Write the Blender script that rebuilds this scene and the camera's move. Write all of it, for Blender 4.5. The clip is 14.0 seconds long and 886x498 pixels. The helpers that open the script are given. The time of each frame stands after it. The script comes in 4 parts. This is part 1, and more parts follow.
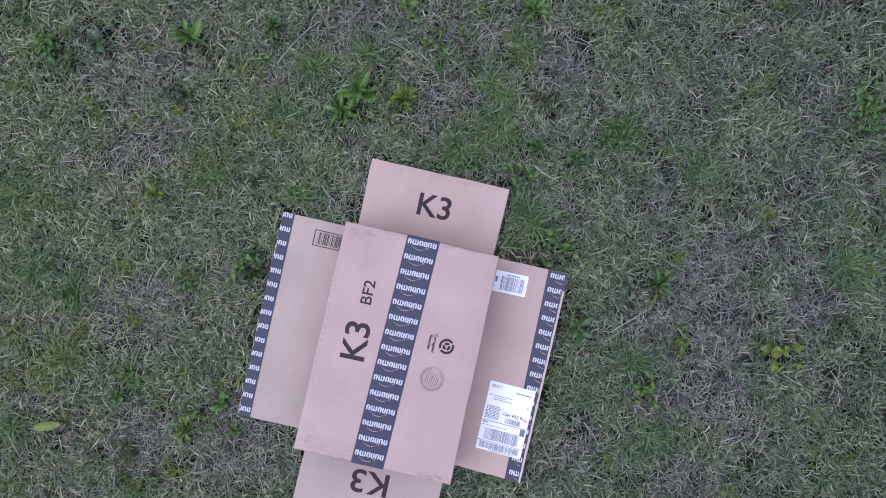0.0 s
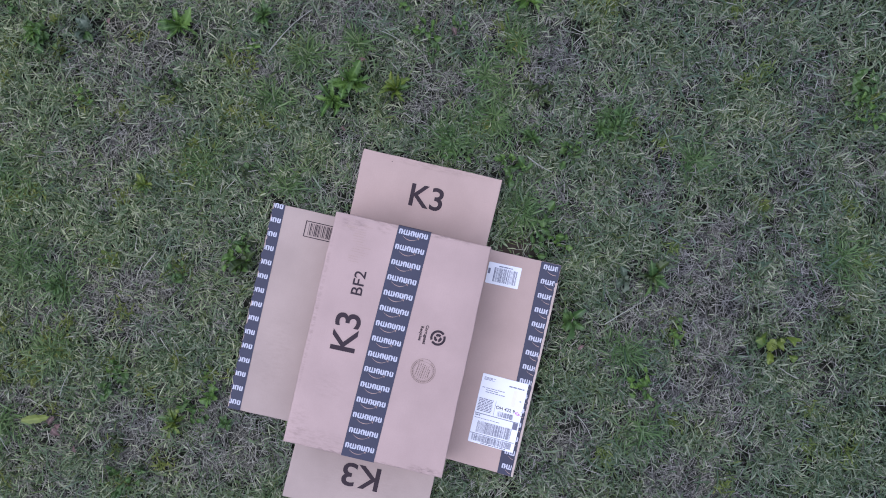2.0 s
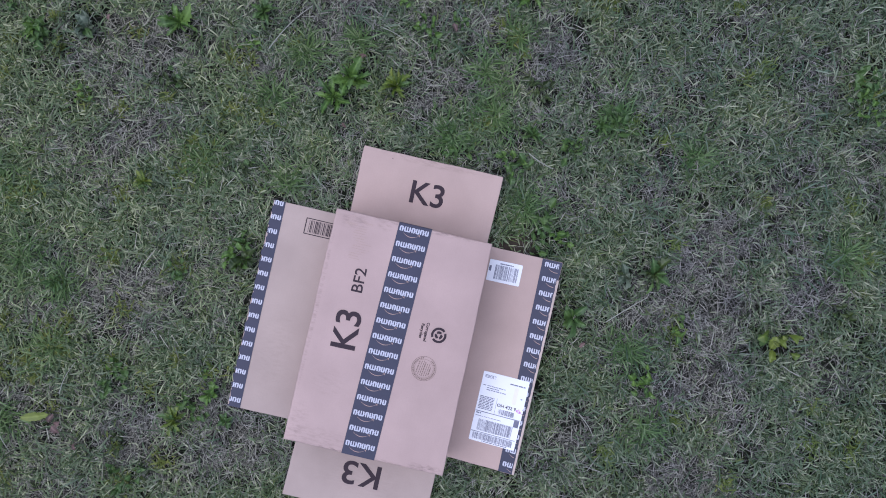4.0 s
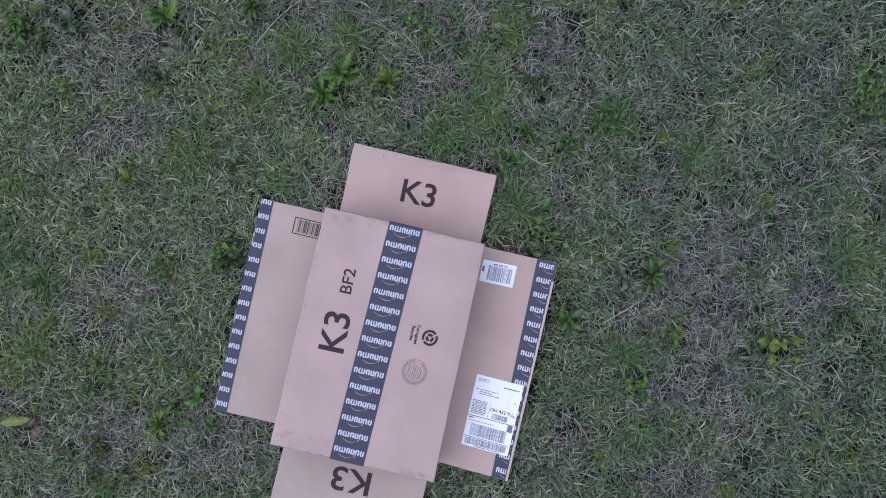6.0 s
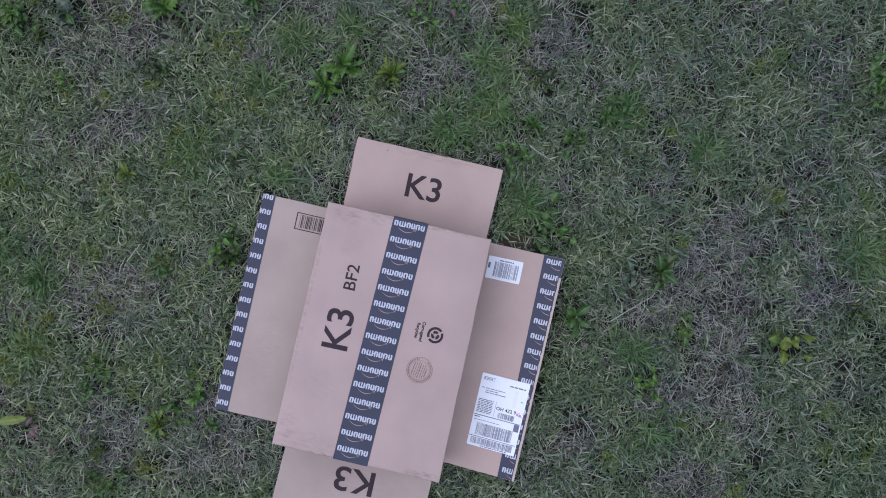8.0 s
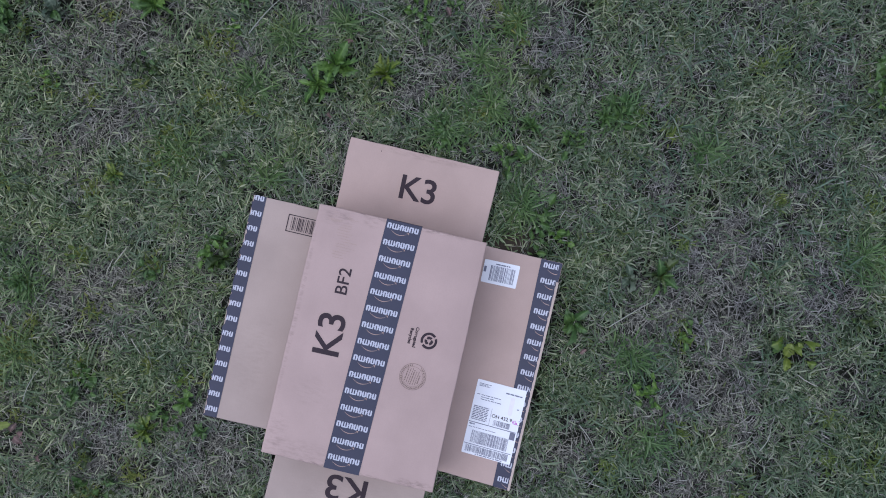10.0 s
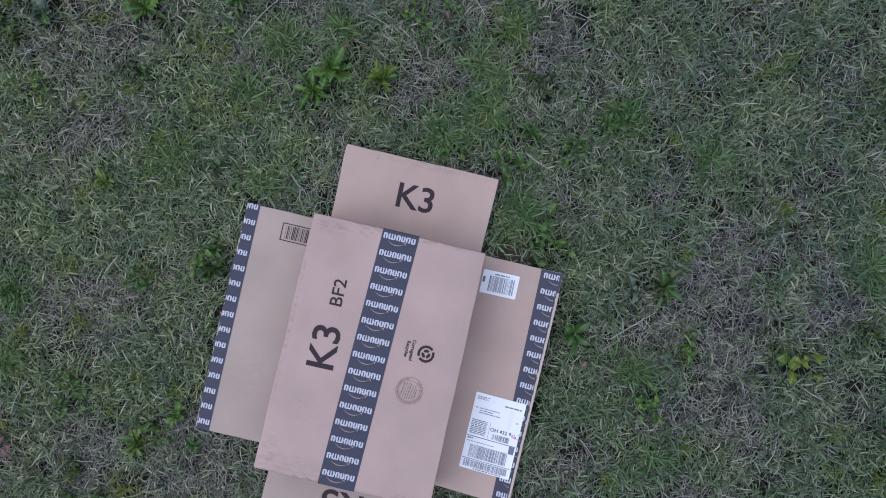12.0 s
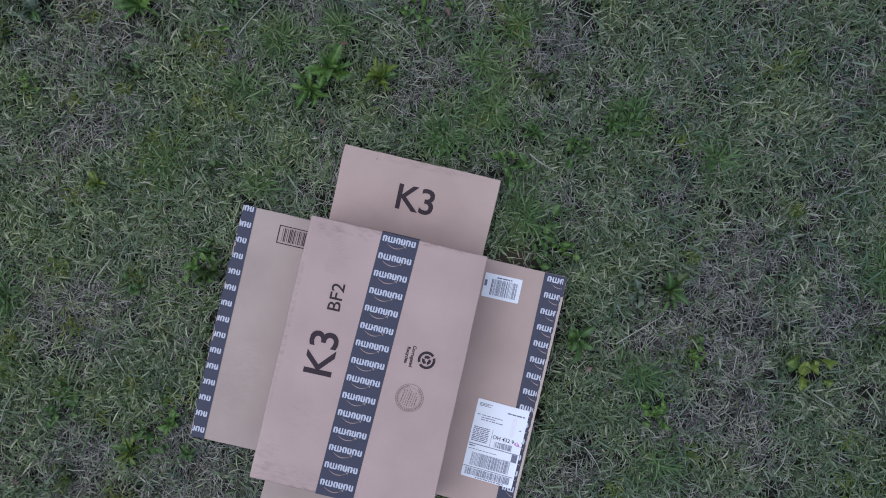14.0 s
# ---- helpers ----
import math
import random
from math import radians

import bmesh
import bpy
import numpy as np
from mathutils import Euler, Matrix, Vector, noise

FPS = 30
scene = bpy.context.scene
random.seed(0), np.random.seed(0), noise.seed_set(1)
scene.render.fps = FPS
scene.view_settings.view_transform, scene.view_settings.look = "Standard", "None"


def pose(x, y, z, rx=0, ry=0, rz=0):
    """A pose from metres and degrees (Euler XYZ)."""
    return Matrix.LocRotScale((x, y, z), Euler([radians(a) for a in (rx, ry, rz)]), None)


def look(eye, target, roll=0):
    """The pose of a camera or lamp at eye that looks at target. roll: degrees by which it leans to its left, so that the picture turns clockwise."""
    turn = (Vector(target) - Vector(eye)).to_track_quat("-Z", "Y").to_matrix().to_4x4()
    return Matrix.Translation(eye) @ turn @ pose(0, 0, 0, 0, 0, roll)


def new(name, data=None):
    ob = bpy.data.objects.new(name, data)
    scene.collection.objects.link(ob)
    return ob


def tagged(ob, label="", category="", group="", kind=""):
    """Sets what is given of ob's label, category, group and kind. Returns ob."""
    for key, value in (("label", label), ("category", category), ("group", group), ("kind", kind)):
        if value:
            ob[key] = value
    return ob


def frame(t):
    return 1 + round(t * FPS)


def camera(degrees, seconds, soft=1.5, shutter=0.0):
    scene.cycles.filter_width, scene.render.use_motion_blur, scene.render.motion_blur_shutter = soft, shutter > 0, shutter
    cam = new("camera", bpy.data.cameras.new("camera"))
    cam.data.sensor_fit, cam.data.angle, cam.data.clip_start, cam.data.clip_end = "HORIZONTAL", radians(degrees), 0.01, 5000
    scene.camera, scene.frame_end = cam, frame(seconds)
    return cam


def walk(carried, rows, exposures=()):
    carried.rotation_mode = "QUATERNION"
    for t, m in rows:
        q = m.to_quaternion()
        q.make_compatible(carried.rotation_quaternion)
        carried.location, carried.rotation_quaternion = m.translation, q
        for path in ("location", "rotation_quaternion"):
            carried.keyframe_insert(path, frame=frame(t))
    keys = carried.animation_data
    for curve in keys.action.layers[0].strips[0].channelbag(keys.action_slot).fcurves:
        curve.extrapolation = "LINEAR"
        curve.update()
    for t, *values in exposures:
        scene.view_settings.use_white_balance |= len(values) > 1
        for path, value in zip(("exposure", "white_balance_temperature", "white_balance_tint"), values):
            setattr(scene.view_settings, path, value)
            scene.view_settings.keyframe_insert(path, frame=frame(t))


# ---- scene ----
PATH = [
    (0, 0.0000, 0.0000, 1.5993, 0.05, 0.14, 0.00),
    (0.5, 0.0067, -0.0029, 1.5933, 0.12, 0.15, 0.01),
    (1, 0.0091, -0.0076, 1.5903, 0.08, 0.11, 0.02),
    (1.5, 0.0124, -0.0175, 1.5870, 0.15, 0.19, 0.02),
    (2, 0.0176, -0.0237, 1.5838, 0.21, 0.14, 0.04),
    (2.5, 0.0195, -0.0235, 1.5823, 0.10, 0.14, 0.03),
    (3, 0.0132, -0.0306, 1.5822, 0.19, 0.19, 0.04),
    (5.5, 0.0301, -0.0262, 1.5522, 0.16, 0.15, 0.08),
    (6, 0.0332, -0.0306, 1.5392, 0.26, 0.14, 0.08),
    (6.5, 0.0316, -0.0319, 1.5302, 0.23, 0.14, 0.09),
    (7, 0.0298, -0.0360, 1.5210, 0.28, 0.10, 0.08),
    (7.5, 0.0257, -0.0384, 1.5163, 0.27, 0.12, 0.10),
    (8, 0.0213, -0.0393, 1.5108, 0.26, 0.11, 0.12),
    (10.5, 0.0343, -0.0301, 1.4682, 0.36, 0.17, 0.34),
    (11, 0.0299, -0.0239, 1.4618, 0.26, 0.20, 0.37),
    (11.5, 0.0267, -0.0183, 1.4526, 0.29, 0.15, 0.40),
    (12, 0.0378, -0.0124, 1.4422, 0.26, 0.17, 0.42),
    (12.5, 0.0449, -0.0048, 1.4347, 0.22, 0.11, 0.38),
    (13, 0.0489, -0.0013, 1.4252, 0.22, 0.17, 0.33),
    (13.5, 0.0454, -0.0027, 1.4152, 0.31, 0.20, 0.37),
    (14, 0.0358, -0.0070, 1.4068, 0.28, 0.16, 0.33),
]
cam = camera(65.0, 14.0, 1.0)
EXPOSURES = [(0.0, 1.03, 5150, 22.5), (3.0, 0.93, 5150, 21), (5.5, 0.84, 5150, 20), (6.5, 0.74, 5150, 18), (8.0, 0.67, 5150, 16.5), (11.0, 0.67, 5150, 16), (12.5, 0.63, 5160, 13.5), (14.0, 0.55, 5160, 13)]
walk(cam, [(t, pose(x, y, z, rx, ry, rz)) for t, x, y, z, rx, ry, rz in PATH], EXPOSURES)

# ---- light: an overcast evening sky, brightest overhead ----
world = bpy.data.worlds.new("sky")
scene.world = world
world.use_nodes = True
wn = world.node_tree
sky = wn.nodes.new("ShaderNodeTexSky")
sky.sky_type, sky.sun_disc = "NISHITA", False
sky.sun_elevation, sky.sun_rotation = radians(62), radians(-105)
sky.dust_density, sky.air_density = 4.0, 1.0
wn.links.new(sky.outputs["Color"], wn.nodes["Background"].inputs["Color"])
wn.nodes["Background"].inputs["Strength"].default_value = 0.05
sun_data = bpy.data.lights.new("sun", "SUN")
sun_data.energy, sun_data.angle, sun_data.color = 1.5, radians(92), (1.0, 0.96, 0.92)
sun = new("sun", sun_data)
sun.matrix_world = look((-0.3, 0.5, 4.0), (0, 0, 0))


# ---- materials ----
def material(name):
    m = bpy.data.materials.new(name)
    m.use_nodes = True
    return m, m.node_tree.nodes, m.node_tree.links, m.node_tree.nodes["Principled BSDF"]


def noise_node(nodes, links, coord, scale, detail=4.0, rough=0.55):
    n = nodes.new("ShaderNodeTexNoise")
    n.inputs["Scale"].default_value, n.inputs["Detail"].default_value, n.inputs["Roughness"].default_value = scale, detail, rough
    links.new(coord, n.inputs["Vector"])
    return n


def ramp(nodes, links, value, stops):
    r = nodes.new("ShaderNodeValToRGB")
    while len(r.color_ramp.elements) < len(stops):
        r.color_ramp.elements.new(0.5)
    for e, (at, c) in zip(r.color_ramp.elements, stops):
        e.position, e.color = at, (*c, 1)
    links.new(value, r.inputs["Fac"])
    return r


def mixed(nodes, links, fac, a, b, blend="MIX"):
    m = nodes.new("ShaderNodeMix")
    m.data_type, m.blend_type = "RGBA", blend
    for socket, v in ((m.inputs["Factor"], fac), (m.inputs["A"], a), (m.inputs["B"], b)):
        if isinstance(v, (int, float)):
            socket.default_value = v
        elif isinstance(v, tuple):
            socket.default_value = (*v, 1)
        else:
            links.new(v, socket)
    return m.outputs["Result"]


def bumped(nodes, links, height, strength, distance, shader):
    b = nodes.new("ShaderNodeBump")
    b.inputs["Strength"].default_value, b.inputs["Distance"].default_value = strength, distance
    links.new(height, b.inputs["Height"])
    links.new(b.outputs["Normal"], shader.inputs["Normal"])


def spot(nodes, links, coord, centre, size):
    """1 at centre (u, v), falling to 0 at the ellipse of that size."""
    mp = nodes.new("ShaderNodeMapping")
    mp.inputs["Scale"].default_value = (1 / size[0], 1 / size[1], 0)
    mp.inputs["Location"].default_value = (-centre[0] / size[0], -centre[1] / size[1], 0)
    links.new(coord, mp.inputs["Vector"])
    ln = nodes.new("ShaderNodeVectorMath")
    ln.operation = "LENGTH"
    links.new(mp.outputs["Vector"], ln.inputs[0])
    mr = nodes.new("ShaderNodeMapRange")
    mr.interpolation_type = "SMOOTHSTEP"
    mr.inputs["From Min"].default_value, mr.inputs["From Max"].default_value = 1.0, 0.3
    links.new(ln.outputs["Value"], mr.inputs["Value"])
    return mr.outputs["Result"]


def times(nodes, links, a, b):
    m = nodes.new("ShaderNodeMath")
    m.operation = "MULTIPLY"
    for socket, v in zip(m.inputs, (a, b)):
        if isinstance(v, (int, float)):
            socket.default_value = v
        else:
            links.new(v, socket)
    return m.outputs["Value"]


def kraft(name, base, flute="X", stains=()):
    """Corrugated kraft board: fibre mottling, faint flute lines, handling marks. stains: (u, v, half width, half height, strength)."""
    m, n, l, s = material(name)
    at = n.new("ShaderNodeTexCoord").outputs["Object"]
    mottle = noise_node(n, l, at, 9, 5)
    fibre = noise_node(n, l, at, 420, 3, 0.7)
    c = ramp(n, l, mottle.outputs["Fac"], ((0.3, tuple(0.90 * v for v in base)), (0.7, tuple(1.06 * v for v in base)))).outputs["Color"]
    c = mixed(n, l, times(n, l, fibre.outputs["Fac"], 0.28), c, tuple(0.55 * v for v in base))
    wave = n.new("ShaderNodeTexWave")
    wave.wave_type, wave.bands_direction, wave.wave_profile = "BANDS", flute, "SIN"
    wave.inputs["Scale"].default_value, wave.inputs["Distortion"].default_value = 48, 0.4
    l.new(at, wave.inputs["Vector"])
    c = mixed(n, l, times(n, l, wave.outputs["Fac"], 0.012), c, tuple(0.6 * v for v in base))
    streak = n.new("ShaderNodeMapping")
    streak.inputs["Scale"].default_value = (1.0, 3.2, 1.0)
    l.new(at, streak.inputs["Vector"])
    grime = n.new("ShaderNodeMapRange")
    grime.inputs["From Min"].default_value, grime.inputs["From Max"].default_value = 0.44, 0.72
    l.new(noise_node(n, l, streak.outputs["Vector"], 60, 6, 0.72).outputs["Fac"], grime.inputs["Value"])
    for u, v, du, dv, strength in stains:
        mask = times(n, l, spot(n, l, at, (u, v), (du, dv)), times(n, l, grime.outputs["Result"], strength))
        c = mixed(n, l, mask, c, (0.10, 0.07, 0.06))
    l.new(c, s.inputs["Base Color"])
    s.inputs["Roughness"].default_value = 0.78
    s.inputs["Specular IOR Level"].default_value = 0.25
    bumped(n, l, wave.outputs["Fac"], 0.03, 0.0006, s)
    return m


KRAFT = (0.446, 0.327, 0.278)
kraft_top = kraft("kraft_board_scuffed", KRAFT, "X", ((-0.125, 0.225, 0.045, 0.022, 0.42), (-0.145, -0.205, 0.03, 0.06, 0.26), (-0.085, -0.225, 0.10, 0.03, 0.24),
    (0.01, 0.242, 0.17, 0.01, 0.7), (-0.06, 0.228, 0.02, 0.012, 0.4), (0.13, -0.236, 0.05, 0.012, 0.7), (-0.10, -0.11, 0.05, 0.04, 0.14), (-0.02, -0.243, 0.17, 0.007, 0.9), (-0.160, 0.03, 0.006, 0.22, 0.4)))
# far and east flaps: base warmed slightly for light bounced off the box walls
kraft_plain = kraft("kraft_board", (0.446, 0.329, 0.270), "X", ((0.0, 0.39, 0.16, 0.012, 0.35), (0.31, 0.1, 0.03, 0.1, 0.2)))
# greyer base tone for the west and near flaps
kraft_greyer = kraft("kraft_board_greyer", (0.405, 0.318, 0.262), "X", ((-0.25, -0.1, 0.06, 0.14, 0.12), (0.0, -0.33, 0.15, 0.06, 0.12)))
kraft_side = kraft("kraft_board_side", KRAFT, "Z")
torn = kraft("torn_board_edge", (0.50, 0.40, 0.33), "Y")


def flat(name, base, roughness, specular=0.4, mottled=0.12, scale=60):
    m, n, l, s = material(name)
    at = n.new("ShaderNodeTexCoord").outputs["Object"]
    spotty = noise_node(n, l, at, scale, 5, 0.65)
    c = mixed(n, l, spotty.outputs["Fac"], tuple(v * (1 - mottled) for v in base), tuple(v * (1 + mottled) for v in base))
    l.new(c, s.inputs["Base Color"])
    s.inputs["Roughness"].default_value, s.inputs["Specular IOR Level"].default_value = roughness, specular
    return m


ink = flat("black_ink", (0.036, 0.024, 0.028), 0.7, 0.2, 0.25, 300)
ink_label = flat("thermal_print", (0.150, 0.150, 0.190), 0.6, 0.3, 0.3, 400)
ink_grey = flat("faded_ink", (0.20, 0.145, 0.115), 0.8, 0.2, 0.3, 500)
ink_scuff = flat("rubbed_ink", (0.385, 0.282, 0.232), 0.8, 0.2, 0.3, 400)
tape_film = flat("navy_tape", (0.029, 0.030, 0.052), 0.5, 0.35, 0.2, 30)
tape_white = flat("tape_white_print", (0.43, 0.43, 0.47), 0.4, 0.5, 0.05)
tape_orange = flat("tape_orange_print", (0.31, 0.205, 0.155), 0.4, 0.5, 0.1)
paper = flat("label_paper", (0.75, 0.75, 0.75), 0.55, 0.4, 0.03)
stained = flat("stained_paper", (0.73, 0.69, 0.70), 0.55, 0.4, 0.12, 90)
straw = flat("dry_straw", (0.30, 0.30, 0.24), 0.6, 0.3, 0.25, 80)
magenta = flat("magenta_smear", (0.55, 0.20, 0.50), 0.6, 0.3, 0.2)


def blade_material(name, stops, patch_stops, patch_scale, gloss, sheen=0.2, slant=-0.15):
    m, n, l, s = material(name)
    geo = n.new("ShaderNodeNewGeometry")
    at = n.new("ShaderNodeTexCoord").outputs["Object"]
    own = ramp(n, l, geo.outputs["Random Per Island"], stops).outputs["Color"]
    patch = noise_node(n, l, at, patch_scale, 3)
    part_x = n.new("ShaderNodeSeparateXYZ")
    l.new(at, part_x.inputs["Vector"])
    lean = n.new("ShaderNodeMath")
    lean.operation = "MULTIPLY_ADD"
    lean.inputs[1].default_value = slant
    l.new(part_x.outputs["X"], lean.inputs[0])
    l.new(patch.outputs["Fac"], lean.inputs[2])
    tint = ramp(n, l, lean.outputs["Value"], patch_stops).outputs["Color"]
    c = mixed(n, l, 1.0, own, tint, "MULTIPLY")
    l.new(c, s.inputs["Base Color"])
    s.inputs["Roughness"].default_value, s.inputs["Specular IOR Level"].default_value = gloss, sheen
    return m


grass_green = blade_material("grass_blades", ((0.0, (0.016, 0.026, 0.009)), (0.18, (0.036, 0.053, 0.020)), (0.24, (0.094, 0.114, 0.038)), (0.34, (0.064, 0.100, 0.050)), (0.52, (0.120, 0.148, 0.080)), (0.64, (0.092, 0.132, 0.074)), (0.84, (0.178, 0.196, 0.130)), (1.0, (0.285, 0.297, 0.208))),
    ((0.30, (0.88, 0.94, 0.88)), (0.5, (1.13, 1.14, 1.03)), (0.70, (1.36, 1.36, 1.06))), 9.0, 0.5)
grass_dry = blade_material("dry_grass_blades", ((0.0, (0.022, 0.021, 0.017)), (0.40, (0.102, 0.094, 0.081)), (0.75, (0.230, 0.216, 0.185)), (1.0, (0.350, 0.332, 0.284))),
    ((0.3, (0.87, 0.89, 0.92)), (0.7, (1.10, 1.12, 0.95))), 9.0, 0.65)
grass_lush = blade_material("lush_grass_blades", ((0.0, (0.036, 0.066, 0.018)), (0.5, (0.082, 0.136, 0.044)), (1.0, (0.158, 0.208, 0.098))),
    ((0.3, (0.92, 0.98, 0.95)), (0.7, (1.12, 1.06, 0.88))), 9.0, 0.45)


grass_coarse = blade_material("coarse_grass_blades", ((0.0, (0.037, 0.060, 0.028)), (0.5, (0.076, 0.110, 0.060)), (0.8, (0.115, 0.148, 0.088)), (1.0, (0.190, 0.208, 0.136))),
    ((0.3, (0.88, 0.97, 1.04)), (0.7, (1.12, 1.05, 0.84))), 9.0, 0.48)
grass_outer = blade_material("outer_grass_blades", ((0.0, (0.022, 0.034, 0.012)), (0.3, (0.058, 0.082, 0.036)), (0.7, (0.080, 0.106, 0.056)), (1.0, (0.150, 0.165, 0.098))),
    ((0.30, (1.22, 1.24, 1.18)), (0.70, (1.60, 1.55, 1.32))), 3.0, 0.6, 0.2, 0.0)
grass_moss = blade_material("yellow_green_tuft", ((0.0, (0.045, 0.066, 0.010)), (0.5, (0.084, 0.112, 0.020)), (1.0, (0.150, 0.172, 0.045))),
    ((0.3, (0.85, 0.95, 0.9)), (0.7, (1.15, 1.05, 0.9))), 9.0, 0.55)


def leaf_material(name, base, tip):
    m, n, l, s = material(name)
    at = n.new("ShaderNodeTexCoord").outputs["Object"]
    rnd = n.new("ShaderNodeObjectInfo").outputs["Random"]
    own = ramp(n, l, rnd, ((0.0, (0.50 * base[0], 0.62 * base[1], 0.6 * base[2])), (0.6, base), (1.0, tip))).outputs["Color"]
    blotch = noise_node(n, l, at, 120, 4)
    c = mixed(n, l, times(n, l, blotch.outputs["Fac"], 0.8), own, tuple(0.5 * v for v in base))
    rib = n.new("ShaderNodeAttribute")
    rib.attribute_name = "rib"
    line = n.new("ShaderNodeMath")
    line.operation = "POWER"
    line.inputs[1].default_value = 7.0
    l.new(rib.outputs["Fac"], line.inputs[0])
    l.new(mixed(n, l, times(n, l, line.outputs["Value"], 0.30), c, tuple(1.5 * v + 0.03 for v in tip)), s.inputs["Base Color"])
    s.inputs["Roughness"].default_value, s.inputs["Specular IOR Level"].default_value = 0.48, 0.4
    bumped(n, l, blotch.outputs["Fac"], 0.3, 0.002, s)
    return m


LEAF = {
    "bright": leaf_material("leaf_bright_green", (0.078, 0.146, 0.018), (0.120, 0.200, 0.030)),
    "mid": leaf_material("leaf_green", (0.062, 0.116, 0.022), (0.092, 0.154, 0.034)),
    "dark": leaf_material("leaf_dark_green", (0.036, 0.056, 0.010), (0.060, 0.086, 0.016)),
    "yellow": leaf_material("leaf_yellow_green", (0.100, 0.146, 0.012), (0.152, 0.184, 0.022)),
    "grey": leaf_material("leaf_grey_green", (0.090, 0.118, 0.066), (0.120, 0.145, 0.085)),
    "red": leaf_material("leaf_dead_red", (0.150, 0.088, 0.070), (0.190, 0.120, 0.098)),
}

soil, sn, sl, ss = material("shaded_soil_and_thatch")
s_at = sn.new("ShaderNodeTexCoord").outputs["Object"]
s_big, s_mid, s_fine = noise_node(sn, sl, s_at, 3.5, 5), noise_node(sn, sl, s_at, 60, 5, 0.7), noise_node(sn, sl, s_at, 600, 3, 0.7)
# soil taken near black for shade between blades; the bare spot stays brown
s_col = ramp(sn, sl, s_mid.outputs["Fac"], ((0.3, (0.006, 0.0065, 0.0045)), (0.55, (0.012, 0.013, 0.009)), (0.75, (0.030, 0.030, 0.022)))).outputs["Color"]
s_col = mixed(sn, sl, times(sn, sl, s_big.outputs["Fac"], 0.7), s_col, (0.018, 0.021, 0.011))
s_col = mixed(sn, sl, spot(sn, sl, s_at, (0.172, -0.010), (0.085, 0.055)), s_col, (0.060, 0.046, 0.034))
sl.new(s_col, ss.inputs["Base Color"])
ss.inputs["Roughness"].default_value = 0.95
ss.inputs["Specular IOR Level"].default_value = 0.1
bumped(sn, sl, s_fine.outputs["Fac"], 0.6, 0.004, ss)


far_lawn, fn, fl, fs = material("distant_lawn")
f_at = fn.new("ShaderNodeTexCoord").outputs["Object"]
f_big, f_fine = noise_node(fn, fl, f_at, 1.3, 5), noise_node(fn, fl, f_at, 90, 6, 0.75)
f_col = ramp(fn, fl, f_fine.outputs["Fac"], ((0.3, (0.014, 0.019, 0.008)), (0.55, (0.044, 0.054, 0.025)), (0.75, (0.095, 0.098, 0.056)))).outputs["Color"]
fl.new(mixed(fn, fl, times(fn, fl, f_big.outputs["Fac"], 0.4), f_col, (0.036, 0.048, 0.020)), fs.inputs["Base Color"])
fs.inputs["Roughness"].default_value = 0.85
bumped(fn, fl, f_fine.outputs["Fac"], 0.8, 0.02, fs)


# ---- mesh helpers ----
def part(name, bm, mat, parent=None, label="", smooth=False):
    me = bpy.data.meshes.new(name)
    bm.to_mesh(me)
    bm.free()
    for one in mat if isinstance(mat, (list, tuple)) else (mat,):
        me.materials.append(one)
    if smooth:
        me.polygons.foreach_set("use_smooth", [True] * len(me.polygons))
        me.set_sharp_from_angle(angle=radians(32))
    ob = new(name, me)
    if parent:
        ob.parent = parent
    return tagged(ob, label)


def lattice(us, vs, top, thick, bm=None, underside=True):
    """A sheet over the grid us x vs whose upper face lies at top(u, v); thick: its depth."""
    bm = bm or bmesh.new()
    up = [[bm.verts.new((u, v, top(u, v))) for v in vs] for u in us]
    for i in range(len(us) - 1):
        for j in range(len(vs) - 1):
            bm.faces.new((up[i][j], up[i + 1][j], up[i + 1][j + 1], up[i][j + 1]))
    if underside:
        lo = [[bm.verts.new((u, v, top(u, v) - thick)) for v in vs] for u in us]
        for i in range(len(us) - 1):
            for j in range(len(vs) - 1):
                bm.faces.new((lo[i][j + 1], lo[i + 1][j + 1], lo[i + 1][j], lo[i][j]))
        ring = [(i, 0) for i in range(len(us))] + [(len(us) - 1, j) for j in range(1, len(vs))]
        ring += [(i, len(vs) - 1) for i in range(len(us) - 2, -1, -1)] + [(0, j) for j in range(len(vs) - 2, 0, -1)]
        for (a, b), (c, d) in zip(ring, ring[1:] + ring[:1]):
            bm.faces.new((up[a][b], lo[a][b], lo[c][d], up[c][d]))
    return bm


def span(a, b, n):
    return [a + (b - a) * i / n for i in range(n + 1)]


def bevelled_rim(bm, width, segments=2):
    """Rounds every edge that bends by more than 40 degrees."""
    bm.normal_update()
    edges = [e for e in bm.edges if len(e.link_faces) == 2 and e.calc_face_angle(0) > 0.7]
    bmesh.ops.bevel(bm, geom=edges, offset=width, segments=segments, profile=0.5, affect="EDGES", clamp_overlap=True)
    return bm


def quad(bm, u0, v0, u1, v1, m, index=0):
    """A flat rectangle in a print's own plane, carried by the matrix m."""
    f = bm.faces.new([bm.verts.new(m @ Vector((a, b, 0))) for a, b in ((u0, v0), (u1, v0), (u1, v1), (u0, v1))])
    f.material_index = index
    return f


def corners(u0, v0, u1, v1, r):
    pts = []
    for cx, cy, a0 in ((u1 - r, v1 - r, 0), (u0 + r, v1 - r, 90), (u0 + r, v0 + r, 180), (u1 - r, v0 + r, 270)):
        pts += [(cx + r * math.cos(radians(a0 + k * 30)), cy + r * math.sin(radians(a0 + k * 30))) for k in range(4)]
    return pts


